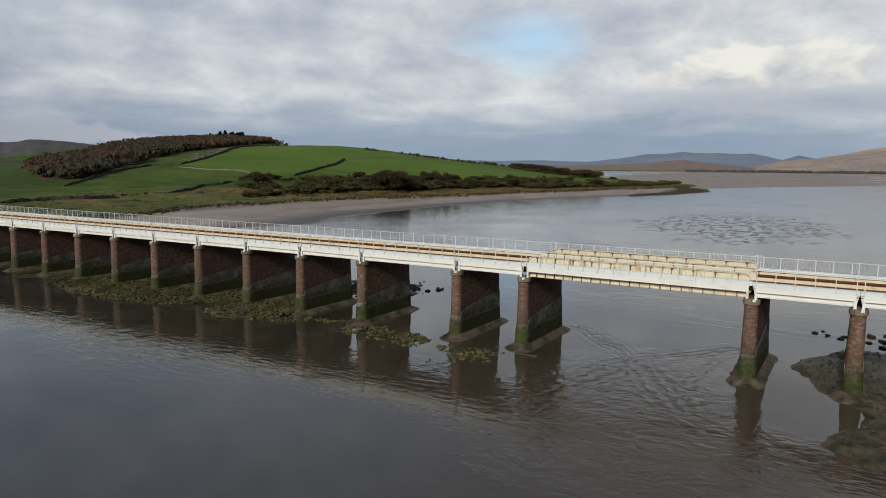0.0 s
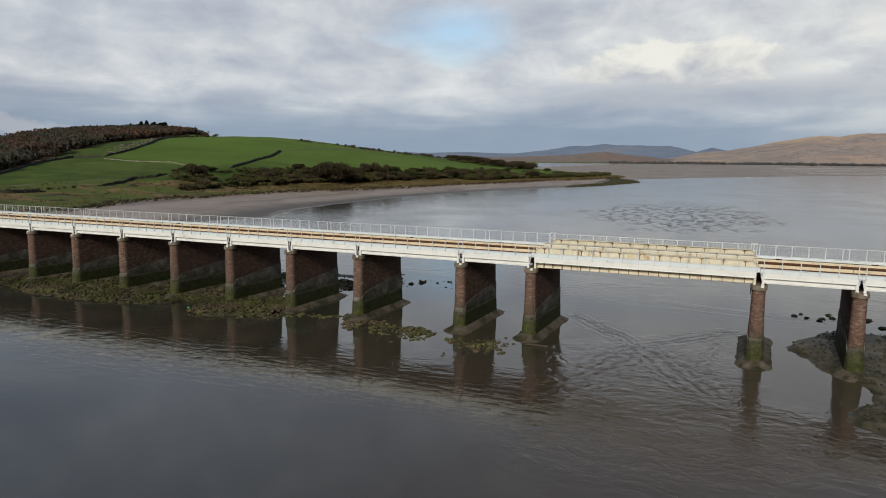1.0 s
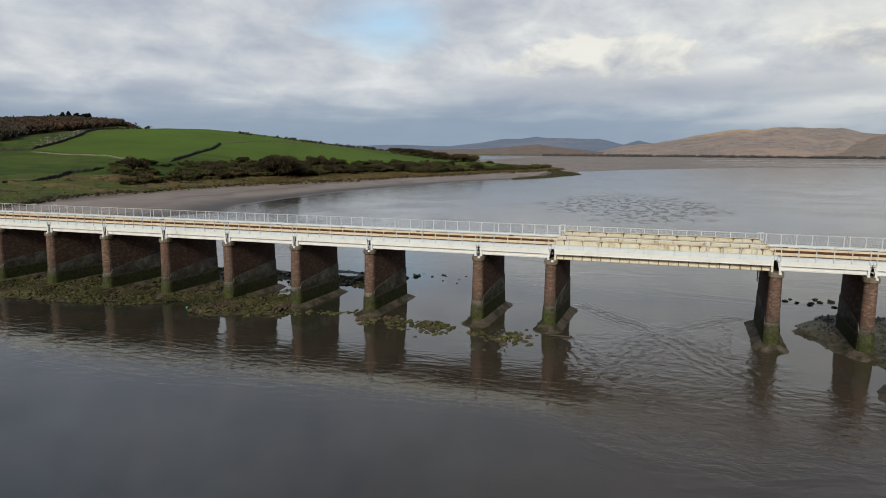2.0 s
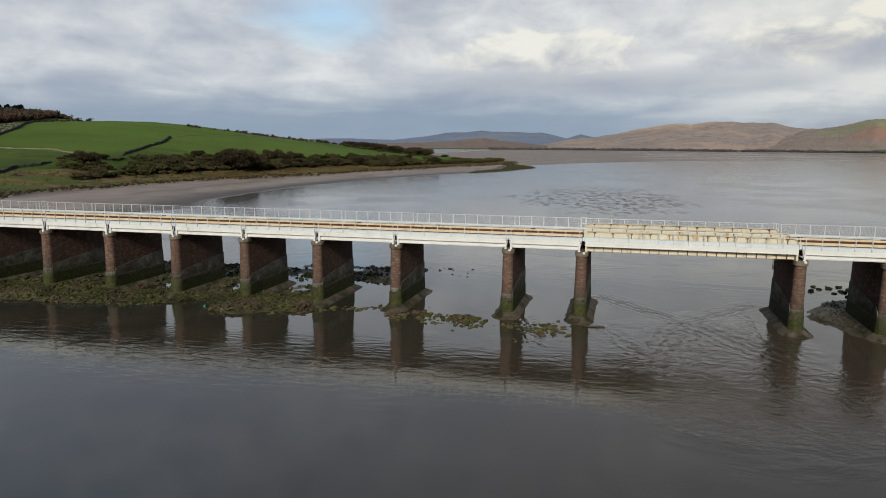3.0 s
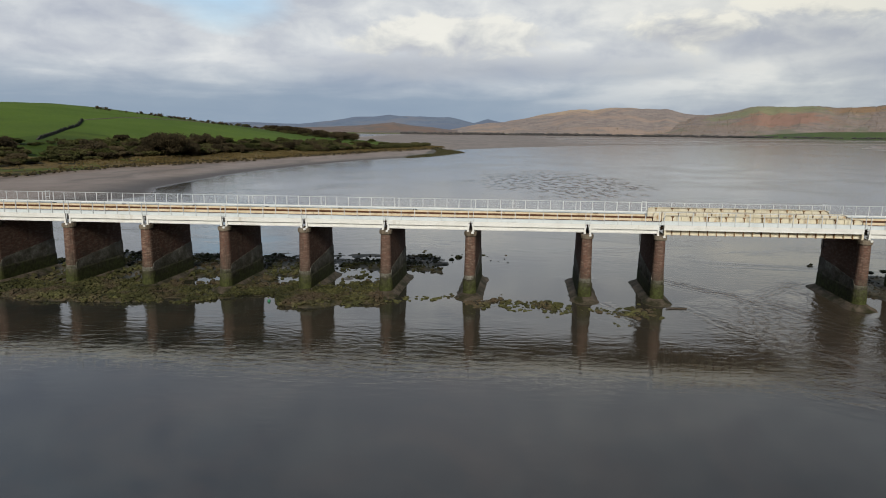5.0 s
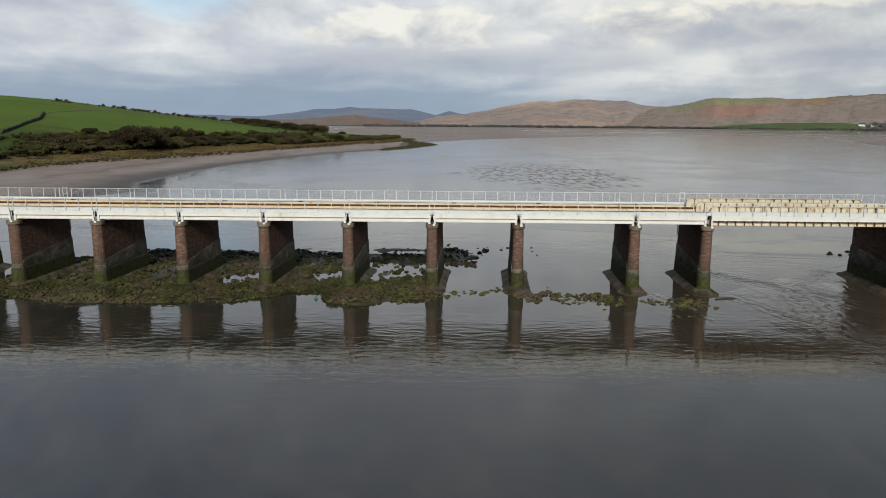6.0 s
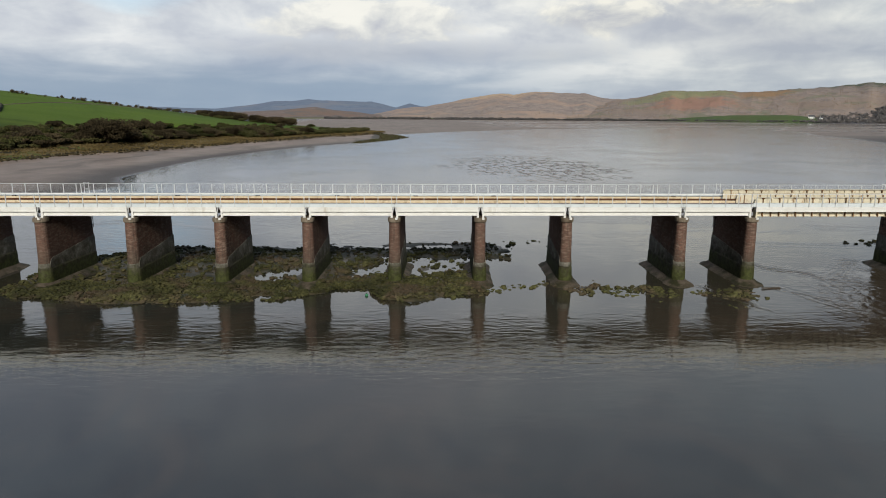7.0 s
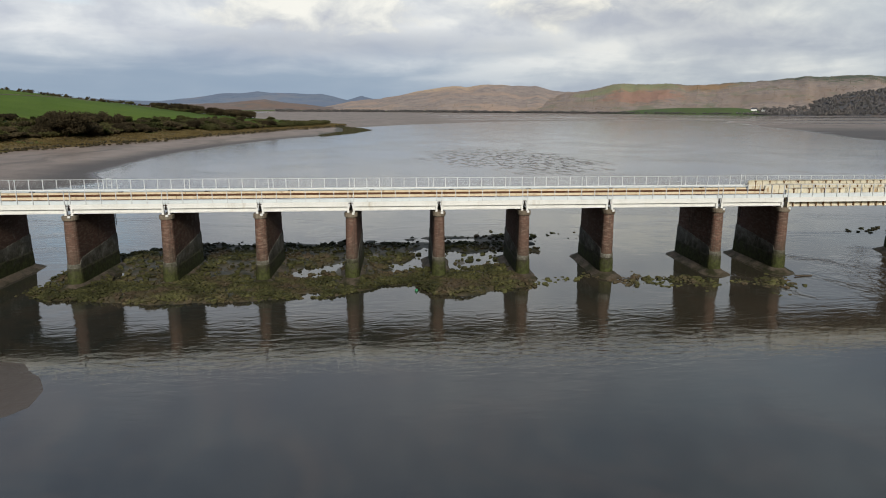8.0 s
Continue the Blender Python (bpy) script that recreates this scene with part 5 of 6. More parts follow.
def build_rocks():
    # the front edge, nearest the river: single stones
    bank = thing("rock_bank", "bank of weed-covered boulders among the brick piers", "rocks")
    x, y, rnd = scatter((-42, 10, -9, 1), 17000, 7, weed_density)
    r = 0.10 + 0.25 * rnd.rand(len(x)) ** 2.0
    near = np.argsort(y)[:300]
    zs = land(x, y)[0]
    pick = random.Random(3)
    for i in near:
        m = pose(x[i], y[i], max(zs[i], -0.12) + r[i] * 0.32, pick.uniform(-20, 20), pick.uniform(-20, 20), pick.uniform(0, 360)) @ Matrix.Diagonal((r[i] * pick.uniform(0.9, 1.4), r[i], r[i] * pick.uniform(0.7, 1.1), 1))
        part("stone", STONES[pick.randrange(8)], None, bank, m=m)
    rest = np.setdiff1d(np.arange(len(x)), near)
    tagged(joined_stones("rubble", x[rest], y[rest], r[rest], 8, WEED, bank), "green-brown weedy rubble", kind="stuff")
    x, y, rnd = scatter((-43, 16, 1, 29), 13000, 9, lambda a, b: weed_density(a, b) * np.where(b > 18, 0.08 + 0.35 * ease(value_noise(a, b, 3.2, 45), 0.0, 0.25), 1.0))
    tagged(joined_stones("back_rubble", x, y, 0.12 + 0.34 * rnd.rand(len(x)) ** 2.6, 10, WEED, bank), "dark weedy rubble behind the piers", kind="stuff")
    # outliers in the shallows behind
    strip = thing("stone_strip", "broken strip of weed-topped stones in shallow water", "rocks")
    x, y, rnd = scatter((6, 41, -11, 3), 8200, 12, lambda a, b: np.maximum(ease(rocky(a, b), 0.2, 0.6) * 0.6, 0.02 * ease(rocky(a, b), 0.02, 0.2)))
    tagged(joined_stones("strip_rubble", x, y, 0.11 + 0.26 * rnd.rand(len(x)) ** 2.5, 13, WEED, strip), "weedy stones awash", kind="stuff")
    x, y, rnd = scatter((8, 24, 18, 27), 60, 14, lambda a, b: a * 0 + 0.55)
    tagged(joined_stones("outlying_rubble", x, y, 0.18 + 0.36 * rnd.rand(len(x)) ** 2, 15, WEED, strip), kind="stuff")
    east = thing("rock_bank", "mud bank strewn with dark weedy stones round a pier", "rocks")
    x, y, rnd = scatter((60, 86, -16, 19), 15000, 16, lambda a, b: weed_density(a, b) * np.where(b < -3, 0.9, 0.6))
    tagged(joined_stones("rubble", x, y, 0.04 + 0.15 * rnd.rand(len(x)) ** 3.0, 17, GRAVEL, east), kind="stuff")
    for sx, sy, sr in ((65.2, 22.0, 0.38), (66.4, 21.6, 0.34), (67.6, 20.6, 0.32), (68.0, 21.8, 0.36), (70.6, 23.6, 0.6), (71.6, 21.4, 0.55), (72.8, 23.0, 0.55), (71.4, 18.6, 0.5), (73.6, 19.6, 0.5), (66.0, 23.4, 0.26), (69.2, 22.6, 0.42), (70.2, 20.2, 0.36), (69.0, 24.2, 0.4), (72.2, 24.6, 0.45)):
        m = pose(sx, sy, 0.05, 0, 0, sx * 90) @ Matrix.Diagonal((sr * 1.25, sr, sr * 0.7, 1))
        tagged(part("boulder", STONES[int(sx * 7) % 8], None, None, m=m), "dark wet boulder standing out of the river", "boulder", "river boulders")


build_rocks()


# ---- shore and pasture ----
def drystone(name_label, pts, h=1.25, w=0.7, mat=None, name="field_wall"):
    """A rough wall that follows the ground along a line."""
    line = []
    for (ax, ay), (bx, by) in zip(pts, pts[1:]):
        n = max(1, int(math.hypot(bx - ax, by - ay) / 1.2))
        line += [(ax + (bx - ax) * i / n, ay + (by - ay) * i / n) for i in range(n)]
    line.append(pts[-1])
    rnd = random.Random(len(line))
    bm = bmesh.new()
    rows = []
    for i, (x, y) in enumerate(line):
        a, b = line[max(0, i - 1)], line[min(len(line) - 1, i + 1)]
        d = Vector((b[0] - a[0], b[1] - a[1], 0)).normalized()
        n = Vector((-d.y, d.x, 0))
        z = height(x, y)
        hh = h * rnd.uniform(0.6, 1.2) * min(1.0, 0.35 + 0.12 * min(i, len(line) - 1 - i))
        c = Vector((x, y, 0)) + n * rnd.uniform(-0.2, 0.2)
        rows.append([bm.verts.new(c + n * o + Vector((0, 0, zz))) for o, zz in ((-w * 0.7, z - 0.6), (-w * 0.35, z + hh), (w * 0.35, z + hh * rnd.uniform(0.9, 1.05)), (w * 0.7, z - 0.6))])
    for a, b in zip(rows, rows[1:]):
        for k in range(3):
            bm.faces.new((a[k], b[k], b[k + 1], a[k + 1]))
    bm.faces.new(rows[0]), bm.faces.new(rows[-1][::-1])
    bmesh.ops.recalc_face_normals(bm, faces=bm.faces[:])
    tagged(part(name, bm, mat or WALLSTONE), name_label, "wall", "field walls")


dark_wall = "dark drystone field wall across green pasture"
drystone(dark_wall, ((-222, 108), (-232, 121), (-256, 151), (-267, 169), (-274, 191), (-264, 203)), 1.25, 0.9)
drystone(dark_wall, ((-264, 203), (-282, 239), (-299, 269), (-341, 320), (-380, 380)), 1.4, 0.9)
drystone(dark_wall, ((-175, 125), (-178, 139), (-183, 150), (-181, 160), (-184, 170)), 1.2, 0.9)
drystone("pale tumbled drystone bank in the pasture", ((-256, 196), (-234, 197), (-218, 207), (-184, 193)), 0.55, 0.7, PALESTONE)
drystone(dark_wall, ((-180, 208), (-186, 225), (-195, 251), (-203, 274), (-220, 305)), 1.5, 0.9)
drystone("pale tumbled drystone bank in the pasture", ((-220, 305), (-218, 330), (-216, 356), (-208, 397), (-198, 436)), 0.5, 0.7, PALESTONE)
drystone(dark_wall, ((-173, 57), (-175, 67), (-175, 75), (-171, 86), (-172, 100)), 1.3, 0.9)
drystone(dark_wall, ((-537, 242), (-460, 219), (-386, 186), (-330, 170)), 2.0, 1.4)


def stony_slope():
    """Pale boulders strewn on the slope between the oak wood and the field wall."""
    rnd = np.random.RandomState(55)
    t, off = rnd.rand(260), rnd.rand(260) ** 1.3 * 30 + 3
    x, y = np.interp(t, (0, 0.35, 0.7, 1), (-268, -284, -301, -341)) - off * 0.86, np.interp(t, (0, 0.35, 0.7, 1), (212, 240, 270, 320)) + off * 0.5
    tagged(joined_stones("stony_slope", x, y, 0.25 + 0.65 * rnd.rand(260) ** 2.5, 56, PALESTONE), "pale limestone boulders strewn on rough pasture", "rocks", kind="stuff")


stony_slope()


MARSHGRASS = surface("dry_marsh_grass", ((0.085, 0.062, 0.025), (0.165, 0.122, 0.050), (0.250, 0.195, 0.090)), 0.08, 1.2, 0.95)
foliage(MARSHGRASS)
PEAT = surface("eroded_turf_edge", ((0.022, 0.020, 0.011), (0.046, 0.038, 0.022), (0.080, 0.064, 0.036)), 0.4, 3, 0.95, bump=0.8, depth=0.08)


def build_marsh():
    """Tussocks of dry grass on the salt marsh and the broken turf along its edge."""
    rnd = np.random.RandomState(61)
    y = rnd.uniform(60, 520, 26000)
    x = turf_x(y) - rnd.rand(26000) * np.where(y < 200, 80, 40) + 6
    ok = (land(x, y)[1] > 0.45) & (rnd.rand(26000) < (0.30 + 0.70 * ease(value_noise(x, y, 9, 62), -0.1, 0.2)) * (0.15 + 0.85 * ease(y, 140, 200)))
    x, y = x[ok][:15000], y[ok][:15000]
    z = land(x, y)[0]
    size = 0.35 + 0.5 * rnd.rand(len(x)) ** 2
    points = [(a + rnd.uniform(-0.3, 0.3), b + rnd.uniform(-0.3, 0.3), c + 0.1 + 0.5 * q * rnd.rand()) for a, b, c, q in zip(x, y, z, size) for _ in range(3)]
    v, f = leafy(points, 0.21, 63)
    tagged(new("marsh_grass", mesh_from("marsh_grass", v, f, MARSHGRASS)), "ochre tussocks of dry grass on the salt marsh", "grass", kind="stuff")
    y = rnd.uniform(50, 500, 9000)
    x = turf_x(y) + rnd.uniform(-9, 7, 9000)
    h = land(x, y)[0]
    slope = np.abs(land(x + 1.2, y)[0] - h) + np.abs(land(x, y + 1.2)[0] - h)
    ok = (slope > 0.34) & (rnd.rand(9000) < 0.8)
    x, y = x[ok][:1600], y[ok][:1600]
    tagged(joined_stones("turf_edge", x, y, 0.25 + 0.55 * rnd.rand(len(x)) ** 1.6, 64, PEAT), "dark crumbling turf along the edge of the marsh", "turf", kind="stuff")


build_marsh()


def build_skear():
    """Dark weedy stones bared by the tide off the tip of the headland."""
    rnd = np.random.RandomState(67)
    y = rnd.uniform(345, 492, 2600)
    x = shore_x(y) - rnd.rand(2600) ** 1.2 * np.interp(y, (345, 410, 450), (5, 12, 22)) + 2
    tagged(joined_stones("headland_stones", x, y, 0.25 + 0.55 * rnd.rand(2600) ** 2, 68, WEED), "dark weedy stones bared by the tide round the headland", "rocks", kind="stuff")


build_skear()


def build_shrub(name, label, category, group, w, h, seed, mat, leaves, size, base=0.3, lumps=9, stems=5, tall=0.6):
    """A shrub or tree: tapered stems from the ground and a crown of leaf clumps."""
    rnd = random.Random(seed)
    ob = thing(name, label, category, group)
    bm = bmesh.new()
    for k in range(stems):
        a = 6.28 * k / stems + rnd.uniform(-0.4, 0.4)
        top = Vector((math.cos(a) * w * rnd.uniform(0.2, 0.6), math.sin(a) * w * rnd.uniform(0.2, 0.6), h * rnd.uniform(0.5, 0.85)))
        foot = Vector((math.cos(a) * 0.15, math.sin(a) * 0.15, -0.6))
        mid = foot.lerp(top, 0.5) + Vector((rnd.uniform(-0.3, 0.3), rnd.uniform(-0.3, 0.3), 0.3))
        r = 0.035 * h / 2
        for p0, p1, r0, r1 in ((foot, mid, r, r * 0.7), (mid, top, r * 0.7, r * 0.3)):
            q = (p1 - p0).to_track_quat("Z", "Y")
            ring = [[bm.verts.new(c + q @ Vector((rr * math.cos(t), rr * math.sin(t), 0))) for t in (0, 1.26, 2.51, 3.77, 5.03)] for c, rr in ((p0, r0), (p1, r1))]
            for i in range(5):
                bm.faces.new((ring[0][i], ring[0][(i + 1) % 5], ring[1][(i + 1) % 5], ring[1][i]))
    part("stem", bm, BARK, ob)
    v, f = leafy(crown_points(rnd, leaves, w, h, base, lumps), size, seed + 1)
    part("crown", mesh_from("crown", v, f, mat), None, ob)
    return ob


def set_shrubs():
    group = "scrub along the shore"
    kinds = [
        build_shrub("shrub", "brown leafless thorn scrub above the shore", "shrub", group, 2.6, 3.6, 201, SCRUB, 1100, 0.16),
        build_shrub("shrub", "dark green gorse thicket above the shore", "shrub", group, 2.8, 2.8, 202, GORSE, 1200, 0.16),
        build_shrub("shrub", "brown leafless thorn scrub above the shore", "shrub", group, 3.4, 4.8, 203, SCRUB, 1500, 0.17),
        build_shrub("shrub", "dark green gorse thicket above the shore", "shrub", group, 3.2, 3.8, 204, GORSE, 1400, 0.17),
        build_shrub("shrub", "russet bramble and thorn scrub", "shrub", group, 2.2, 2.4, 205, SCRUB, 900, 0.15),
    ]
    rnd = random.Random(77)
    used = [False] * len(kinds)
    spots = []
    tries = 0
    while len(spots) < 860 and tries < 60000:
        tries += 1
        y = rnd.uniform(150, 548) if rnd.random() < 0.8 else rnd.uniform(330, 550)
        deep = 22 + 26 * (1 if y < 300 else 0.9)
        g = rnd.uniform(24 if y < 330 else 16, deep if y < 480 else 30)
        x = float(turf_x(y)) - g
        n = float(value_noise(x, y, 17, 51))
        if n < (-0.16 if y > 190 else 0.05) and g > 28:
            continue
        if any((x - a) ** 2 + (y - b) ** 2 < 2.4 for a, b in spots):
            continue
        spots.append((x, y))
    for i in range(46):
        spots.append((-150 + rnd.gauss(0, 20), 480 + rnd.gauss(0, 14)))
    # along the field edge and over the brow
    for i in range(40):
        t = i / 39
        spots.append((-184 + 66 * t + rnd.uniform(-2, 2), 172 + 150 * t + rnd.uniform(-9, 9)))
    rnd.shuffle(spots)
    spots.sort(key=lambda p: p[1] > 430)
    rest = spots[285:]
    for x, y in spots[:285]:
        k = rnd.choices(range(5), (4, 4, 2, 2, 3))[0]
        s = rnd.uniform(0.6, 1.4) * (0.85 if y > 300 else 1.0)
        m = pose(x, y, height(x, y) - 0.1, 0, 0, rnd.uniform(0, 360)) @ Matrix.Diagonal((s * rnd.uniform(1.0, 1.6), s * rnd.uniform(1.0, 1.4), s * rnd.uniform(0.6, 1.1), 1))
        if used[k]:
            c = copy_thing(kinds[k], m)
            c.matrix_basis = m
        else:
            kinds[k].matrix_basis = m
            used[k] = True
    verts, faces = [], []
    shapes = [leafy(crown_points(random.Random(800 + k), 420, 3.2, 4.0, 0.3, 8), 0.26, 810 + k) for k in range(4)]
    for x, y in rest:
        vs, fs = rnd.choice(shapes)
        s, n, z = rnd.uniform(0.45, 1.0), len(verts), height(x, y)
        verts += [(x + p[0] * s * 1.3, y + p[1] * s * 1.3, z - 0.2 + p[2] * s * 0.85) for p in vs]
        faces += [tuple(i + n for i in f) for f in fs]
    tagged(new("far_scrub", mesh_from("far_scrub", verts, faces, BRUSH)), "dark gorse and thorn scrub on the headland", "scrub", kind="stuff")
    big = build_shrub("tree", "broad bare-branched brown tree with a rounded crown", "tree", "", 7.6, 9.6, 210, SCRUB, 8000, 0.20, 0.6, 30, 7)
    big.matrix_basis = pose(-133, 231, height(-133, 231) - 0.2) @ Matrix.Diagonal((1.5, 1.4, 1.2, 1))
    copse = random.Random(66)
    for i in range(14):
        x, y = -150 + copse.uniform(-24, 24), 486 + copse.uniform(-18, 18)
        s = copse.uniform(0.45, 0.8)
        copy_thing(big, pose(x, y, height(x, y) - 0.3, 0, 0, 40 * i)).scale = (s, s, s * 0.9)
    for i in range(16):
        x, y = -108 + copse.uniform(-16, 14), 495 + copse.uniform(-26, 26)
        s = copse.uniform(0.45, 0.75)
        copy_thing(big, pose(x, y, height(x, y) - 0.3, 0, 0, 50 * i)).scale = (s, s, s)
    for i, (x, y, s) in enumerate(((-139, 226, 0.62), (-126, 243, 0.58), (-112, 312, 0.55), (-104, 330, 0.6), (-124, 268, 0.5), (-118, 285, 0.45))):
        copy_thing(big, pose(x, y, height(x, y) - 0.3, 0, 0, 70 * i)).scale = (s, s, s)


set_shrubs()


def full_crown(rnd, cards, w, h, size, seed):
    """A wood's crown: rough clumps in the middle, loose twigs and leaves outside."""
    verts, faces = leafy(crown_points(rnd, cards, w, h, 0.3, 14), size, seed)
    ico = bmesh.new()
    bmesh.ops.create_icosphere(ico, subdivisions=1, radius=1.0)
    base, tris = [v.co.copy() for v in ico.verts], [[v.index for v in f.verts] for f in ico.faces]
    ico.free()
    for _ in range(6):
        a, d, r = rnd.uniform(0, 6.28), rnd.uniform(0, 0.45) * w, rnd.uniform(0.24, 0.40) * w
        c, n = Vector((d * math.cos(a), d * math.sin(a), h * rnd.uniform(0.35, 0.66))), len(verts)
        verts += [tuple(c + v * r * rnd.uniform(0.7, 1.15)) for v in base]
        faces += [tuple(i + n for i in t) for t in tris]
    return verts, faces


def build_woods():
    """The oak wood on the hillside, too far to count, and hedges on the skyline."""
    rnd = np.random.RandomState(21)
    x, y = rnd.uniform(-860, -230, 34000), rnd.uniform(80, 660, 34000)
    w = land(x, y)[3]
    ok = w > 0.4
    x, y = x[ok][:3000], y[ok][:3000]
    z = land(x, y)[0]
    pick = random.Random(22)
    shapes = []
    for k in range(5):
        r = random.Random(300 + k)
        shapes.append(full_crown(r, 90, 6.4, 8.4, 0.5, 400 + k))
    verts, faces = [], []
    for xx, yy, zz in zip(x, y, z):
        vs, fs = pick.choice(shapes)
        s, a = pick.uniform(0.6, 1.2), pick.uniform(0, 6.28)
        ca, sa, n = math.cos(a) * s, math.sin(a) * s, len(verts)
        verts += [(xx + p[0] * ca - p[1] * sa, yy + p[0] * sa + p[1] * ca, zz - 0.5 + p[2] * s) for p in vs]
        faces += [tuple(i + n for i in f) for f in fs]
    tagged(new("oak_wood", mesh_from("oak_wood", verts, faces, OAK)), "russet-brown autumn oak wood covering the hillside", "wood", kind="stuff")
    verts, faces = [], []
    lines = (((-262, 386), (-244, 406), (-222, 420), (-198, 440), (-182, 470), (-160, 500), (-140, 520), (-110, 535)), ((-300, 150), (-330, 175), (-380, 190)), ((-172, 56), (-176, 90), (-176, 118)), ((-345, 322), (-330, 370)))
    for li, pts in enumerate(lines):
        for (ax, ay), (bx, by) in zip(pts, pts[1:]):
            n = int(math.hypot(bx - ax, by - ay) / 2.2)
            for i in range(n):
                if pick.random() < 0.25:
                    continue
                xx, yy = ax + (bx - ax) * i / n + pick.uniform(-1, 1), ay + (by - ay) * i / n + pick.uniform(-1, 1)
                zz = height(xx, yy)
                vs, fs = pick.choice(shapes)
                s = pick.uniform(0.12, 0.42) if li != 2 else pick.uniform(0.1, 0.2)
                k = len(verts)
                verts += [(xx + p[0] * s, yy + p[1] * s, zz - 0.3 + p[2] * s) for p in vs]
                faces += [tuple(i2 + k for i2 in f) for f in fs]
    tagged(new("hedge", mesh_from("hedge", verts, faces, SCRUB)), "ragged dark hedges along the pasture and skyline", "hedge", kind="stuff")


build_woods()


def build_conifer(seed):
    rnd = random.Random(seed)
    ob = thing("conifer_tree", "dark windswept conifer on the hilltop", "tree", "hilltop conifers")
    part("trunk", loft([[(r * math.cos(t), r * math.sin(t), z) for t in (0, 1.05, 2.09, 3.14, 4.19, 5.24)] for r, z in ((0.3, -1), (0.22, 4), (0.06, 9.5))]), BARK, ob)
    pts = []
    for i in range(620):
        t = rnd.random() ** 0.8
        a = rnd.uniform(0, 6.28)
        tier = 0.75 + 0.25 * math.cos(t * 40)
        r = (1 - t) ** 0.62 * 3.3 * tier * rnd.uniform(0.3, 1.0) + 0.1
        pts.append((r * math.cos(a), r * math.sin(a), 1.2 + t * 8.8 - r * 0.15))
    v, f = leafy(pts, 0.4, seed)
    part("crown", mesh_from("crown", v, f, CONIFER), None, ob)
    return ob


def set_conifers():
    rnd = random.Random(31)
    base = build_conifer(500)
    first_one = True
    for i in range(16):
        t = i / 15
        az = radians(-48.9 + 2.9 * t)
        d = 868 + rnd.uniform(-14, 14)
        x, y = 63.9 + d * math.sin(az), -61 + d * math.cos(az)
        s = 1.25 * rnd.uniform(0.75, 1.2)
        m = pose(x, y, height(x, y) - 0.3, 0, 0, rnd.uniform(0, 360)) @ Matrix.Diagonal((s * rnd.uniform(1.1, 1.5), s * 1.3, s * rnd.uniform(0.75, 1.0), 1))
        if first_one:
            base.matrix_basis, first_one = m, False
        else:
            copy_thing(base, m).matrix_basis = m


set_conifers()


def build_shore_trees():
    """The dark line of trees along the foot of the far hills."""
    rnd = random.Random(41)
    shapes = [leafy(crown_points(random.Random(600 + k), 30, 9, 7, 0.2, 5), 1.5, 700 + k) for k in range(4)]
    verts, faces = [], []
    for i in range(2600):
        az = rnd.uniform(-8, 42)
        if rnd.random() < 0.25 + 0.3 * math.sin(az * 1.7):
            continue
        d = 2060 + rnd.uniform(-10, 60)
        x, y = 25 + d * math.sin(radians(az)), -66 + d * math.cos(radians(az))
        s = rnd.uniform(0.4, 1.1)
        vs, fs = rnd.choice(shapes)
        k = len(verts)
        z = height(x, y)
        verts += [(x + p[0] * s, y + p[1] * s, z + p[2] * s - 0.6) for p in vs]
        faces += [tuple(j + k for j in f) for f in fs]
    tagged(new("shore_trees", mesh_from("shore_trees", verts, faces, SHORETREES)), "thin dark line of trees on the far shore", "trees", kind="stuff")


build_shore_trees()


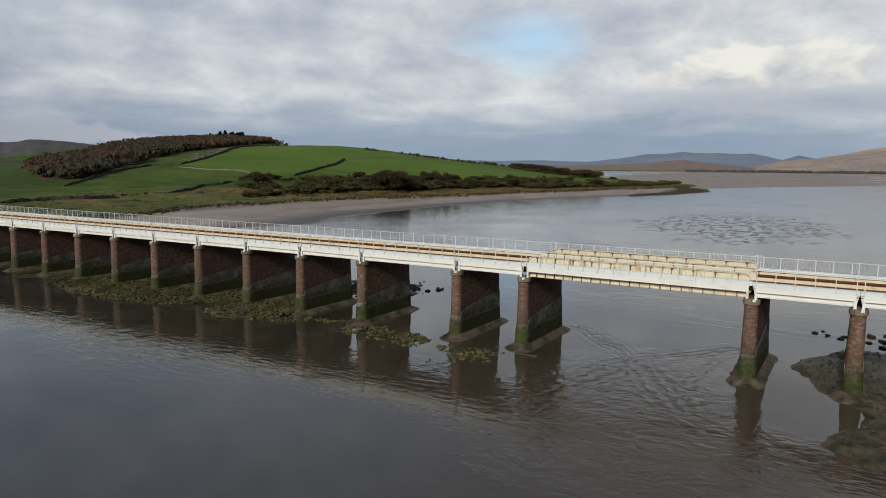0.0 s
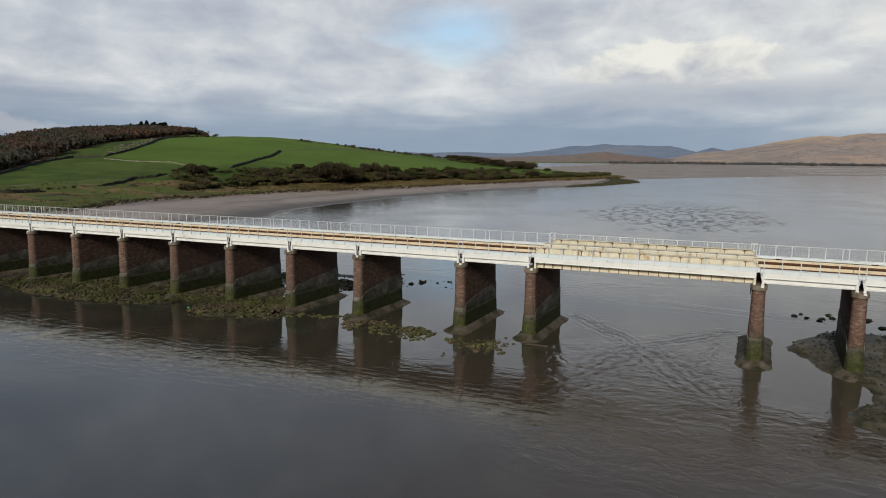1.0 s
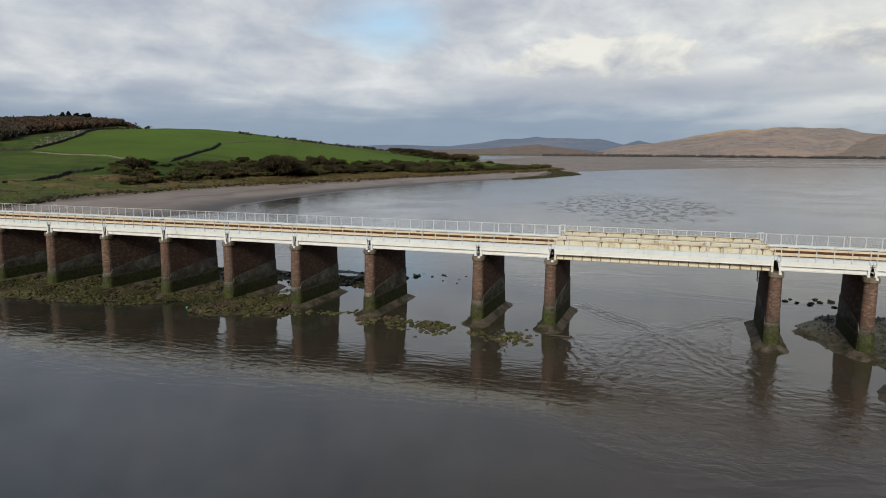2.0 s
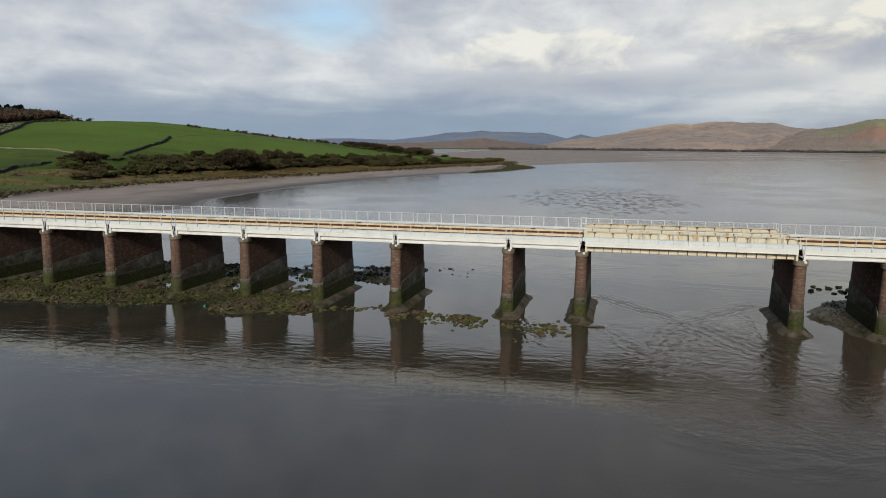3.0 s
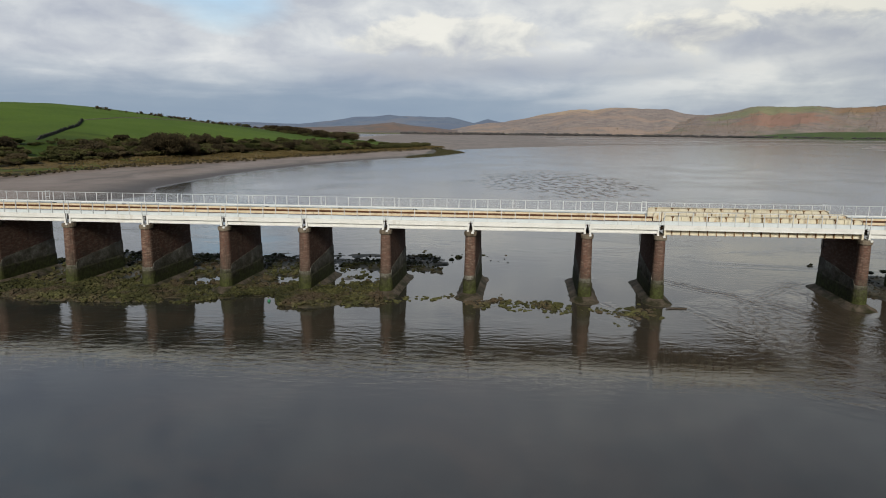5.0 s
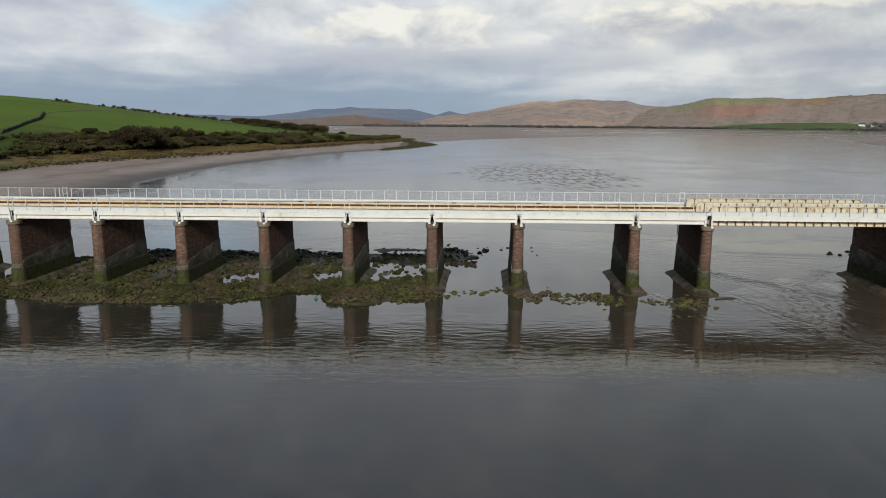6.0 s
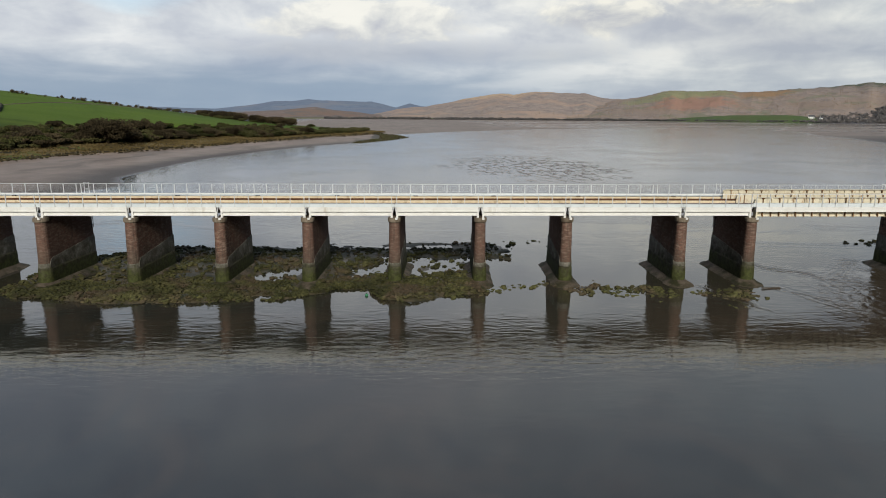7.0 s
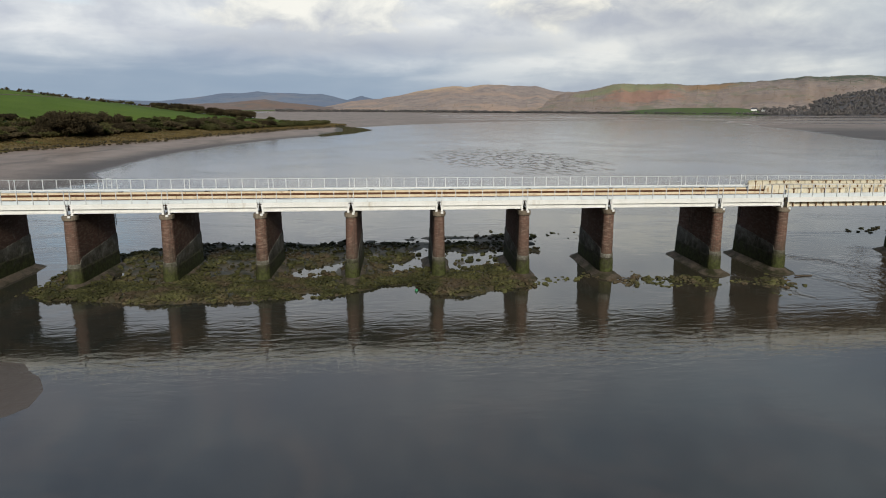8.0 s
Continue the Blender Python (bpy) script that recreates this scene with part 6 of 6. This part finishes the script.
def build_house(x, y, z, turn, scale, label):
    h = thing("house", label, "house", "far shore houses", m=pose(x, y, z, 0, 0, turn))
    w, d, e, r = 12 * scale, 7 * scale, 5.2 * scale, 8.4 * scale
    wall = loft([[(-w / 2, -d / 2, 0), (w / 2, -d / 2, 0), (w / 2, d / 2, 0), (-w / 2, d / 2, 0)], [(-w / 2, -d / 2, e), (w / 2, -d / 2, e), (w / 2, d / 2, e), (-w / 2, d / 2, e)]])
    for sx in (-1, 1):
        vs = [wall.verts.new(p) for p in ((sx * w / 2, -d / 2, e), (sx * w / 2, d / 2, e), (sx * w / 2, 0, r))]
        wall.faces.new(vs if sx > 0 else vs[::-1])
    part("wall", wall, LIMEWASH, h, "white limewashed wall")
    bm = bmesh.new()
    o = 0.4
    for sy in (-1, 1):
        a = [(-w / 2 - o, sy * (d / 2 + o), e - 0.3), (w / 2 + o, sy * (d / 2 + o), e - 0.3), (w / 2 + o, 0, r + 0.15), (-w / 2 - o, 0, r + 0.15)]
        lo = [bm.verts.new(p) for p in a]
        hi = [bm.verts.new((p[0], p[1], p[2] + 0.25)) for p in a]
        bm.faces.new(hi), bm.faces.new(lo[::-1])
        for i in range(4):
            bm.faces.new((lo[i], lo[(i + 1) % 4], hi[(i + 1) % 4], hi[i]))
    bmesh.ops.recalc_face_normals(bm, faces=bm.faces[:])
    roof = part("roof", bm, SLATE, h, "dark slate roof")
    part("chimney", boxes((-w / 2 + 0.3, -w / 2 + 1.3, -0.5, 0.5, r - 0.6, r + 1.5)), LIMEWASH, roof)
    for wx in (-0.33, 0.0, 0.33):
        for wz in (1.0, 3.2):
            part("window", boxes((wx * w - 0.5, wx * w + 0.5, -d / 2 - 0.03, -d / 2 + 0.02, wz * scale, wz * scale + 1.2)), DARKGLASS, h)


build_house(1112, 1745, 11.0, -32, 1.25, "white limewashed farmhouse with slate roof by the shore")
build_house(1132, 1730, 10.0, 20, 0.8, "small white outbuilding with slate roof by the shore")


def build_plank(x, y, turn):
    bm = soft_box(-1.1, 1.1, -0.11, 0.11, 0.0, 0.10, 0.02)
    tagged(part("timber_baulk", bm, BARK, m=pose(x, y, 0.02, 0, 2, turn)), "waterlogged timber baulk lying against the pier foot", "timber")


build_plank(40.4, -2.7, 8)


def build_float():
    """A small net float caught at the edge of the stones."""
    bm = bmesh.new()
    bmesh.ops.create_uvsphere(bm, u_segments=14, v_segments=9, radius=0.17)
    ob = part("net_float", bm, FLOATGREEN, m=pose(-2.6, -4.6, 0.06), smooth=True)
    part("eyelet", tube(bmesh.new(), (0, 0, 0.15), (0, 0, 0.24), 0.035, 8), IRON, ob)
    tagged(ob, "small green plastic net float adrift by the stones", "float")


FLOATGREEN = surface("green_plastic", ((0.02, 0.13, 0.06), (0.03, 0.18, 0.08), (0.04, 0.22, 0.10)), 3, 20, 0.4)
build_float()
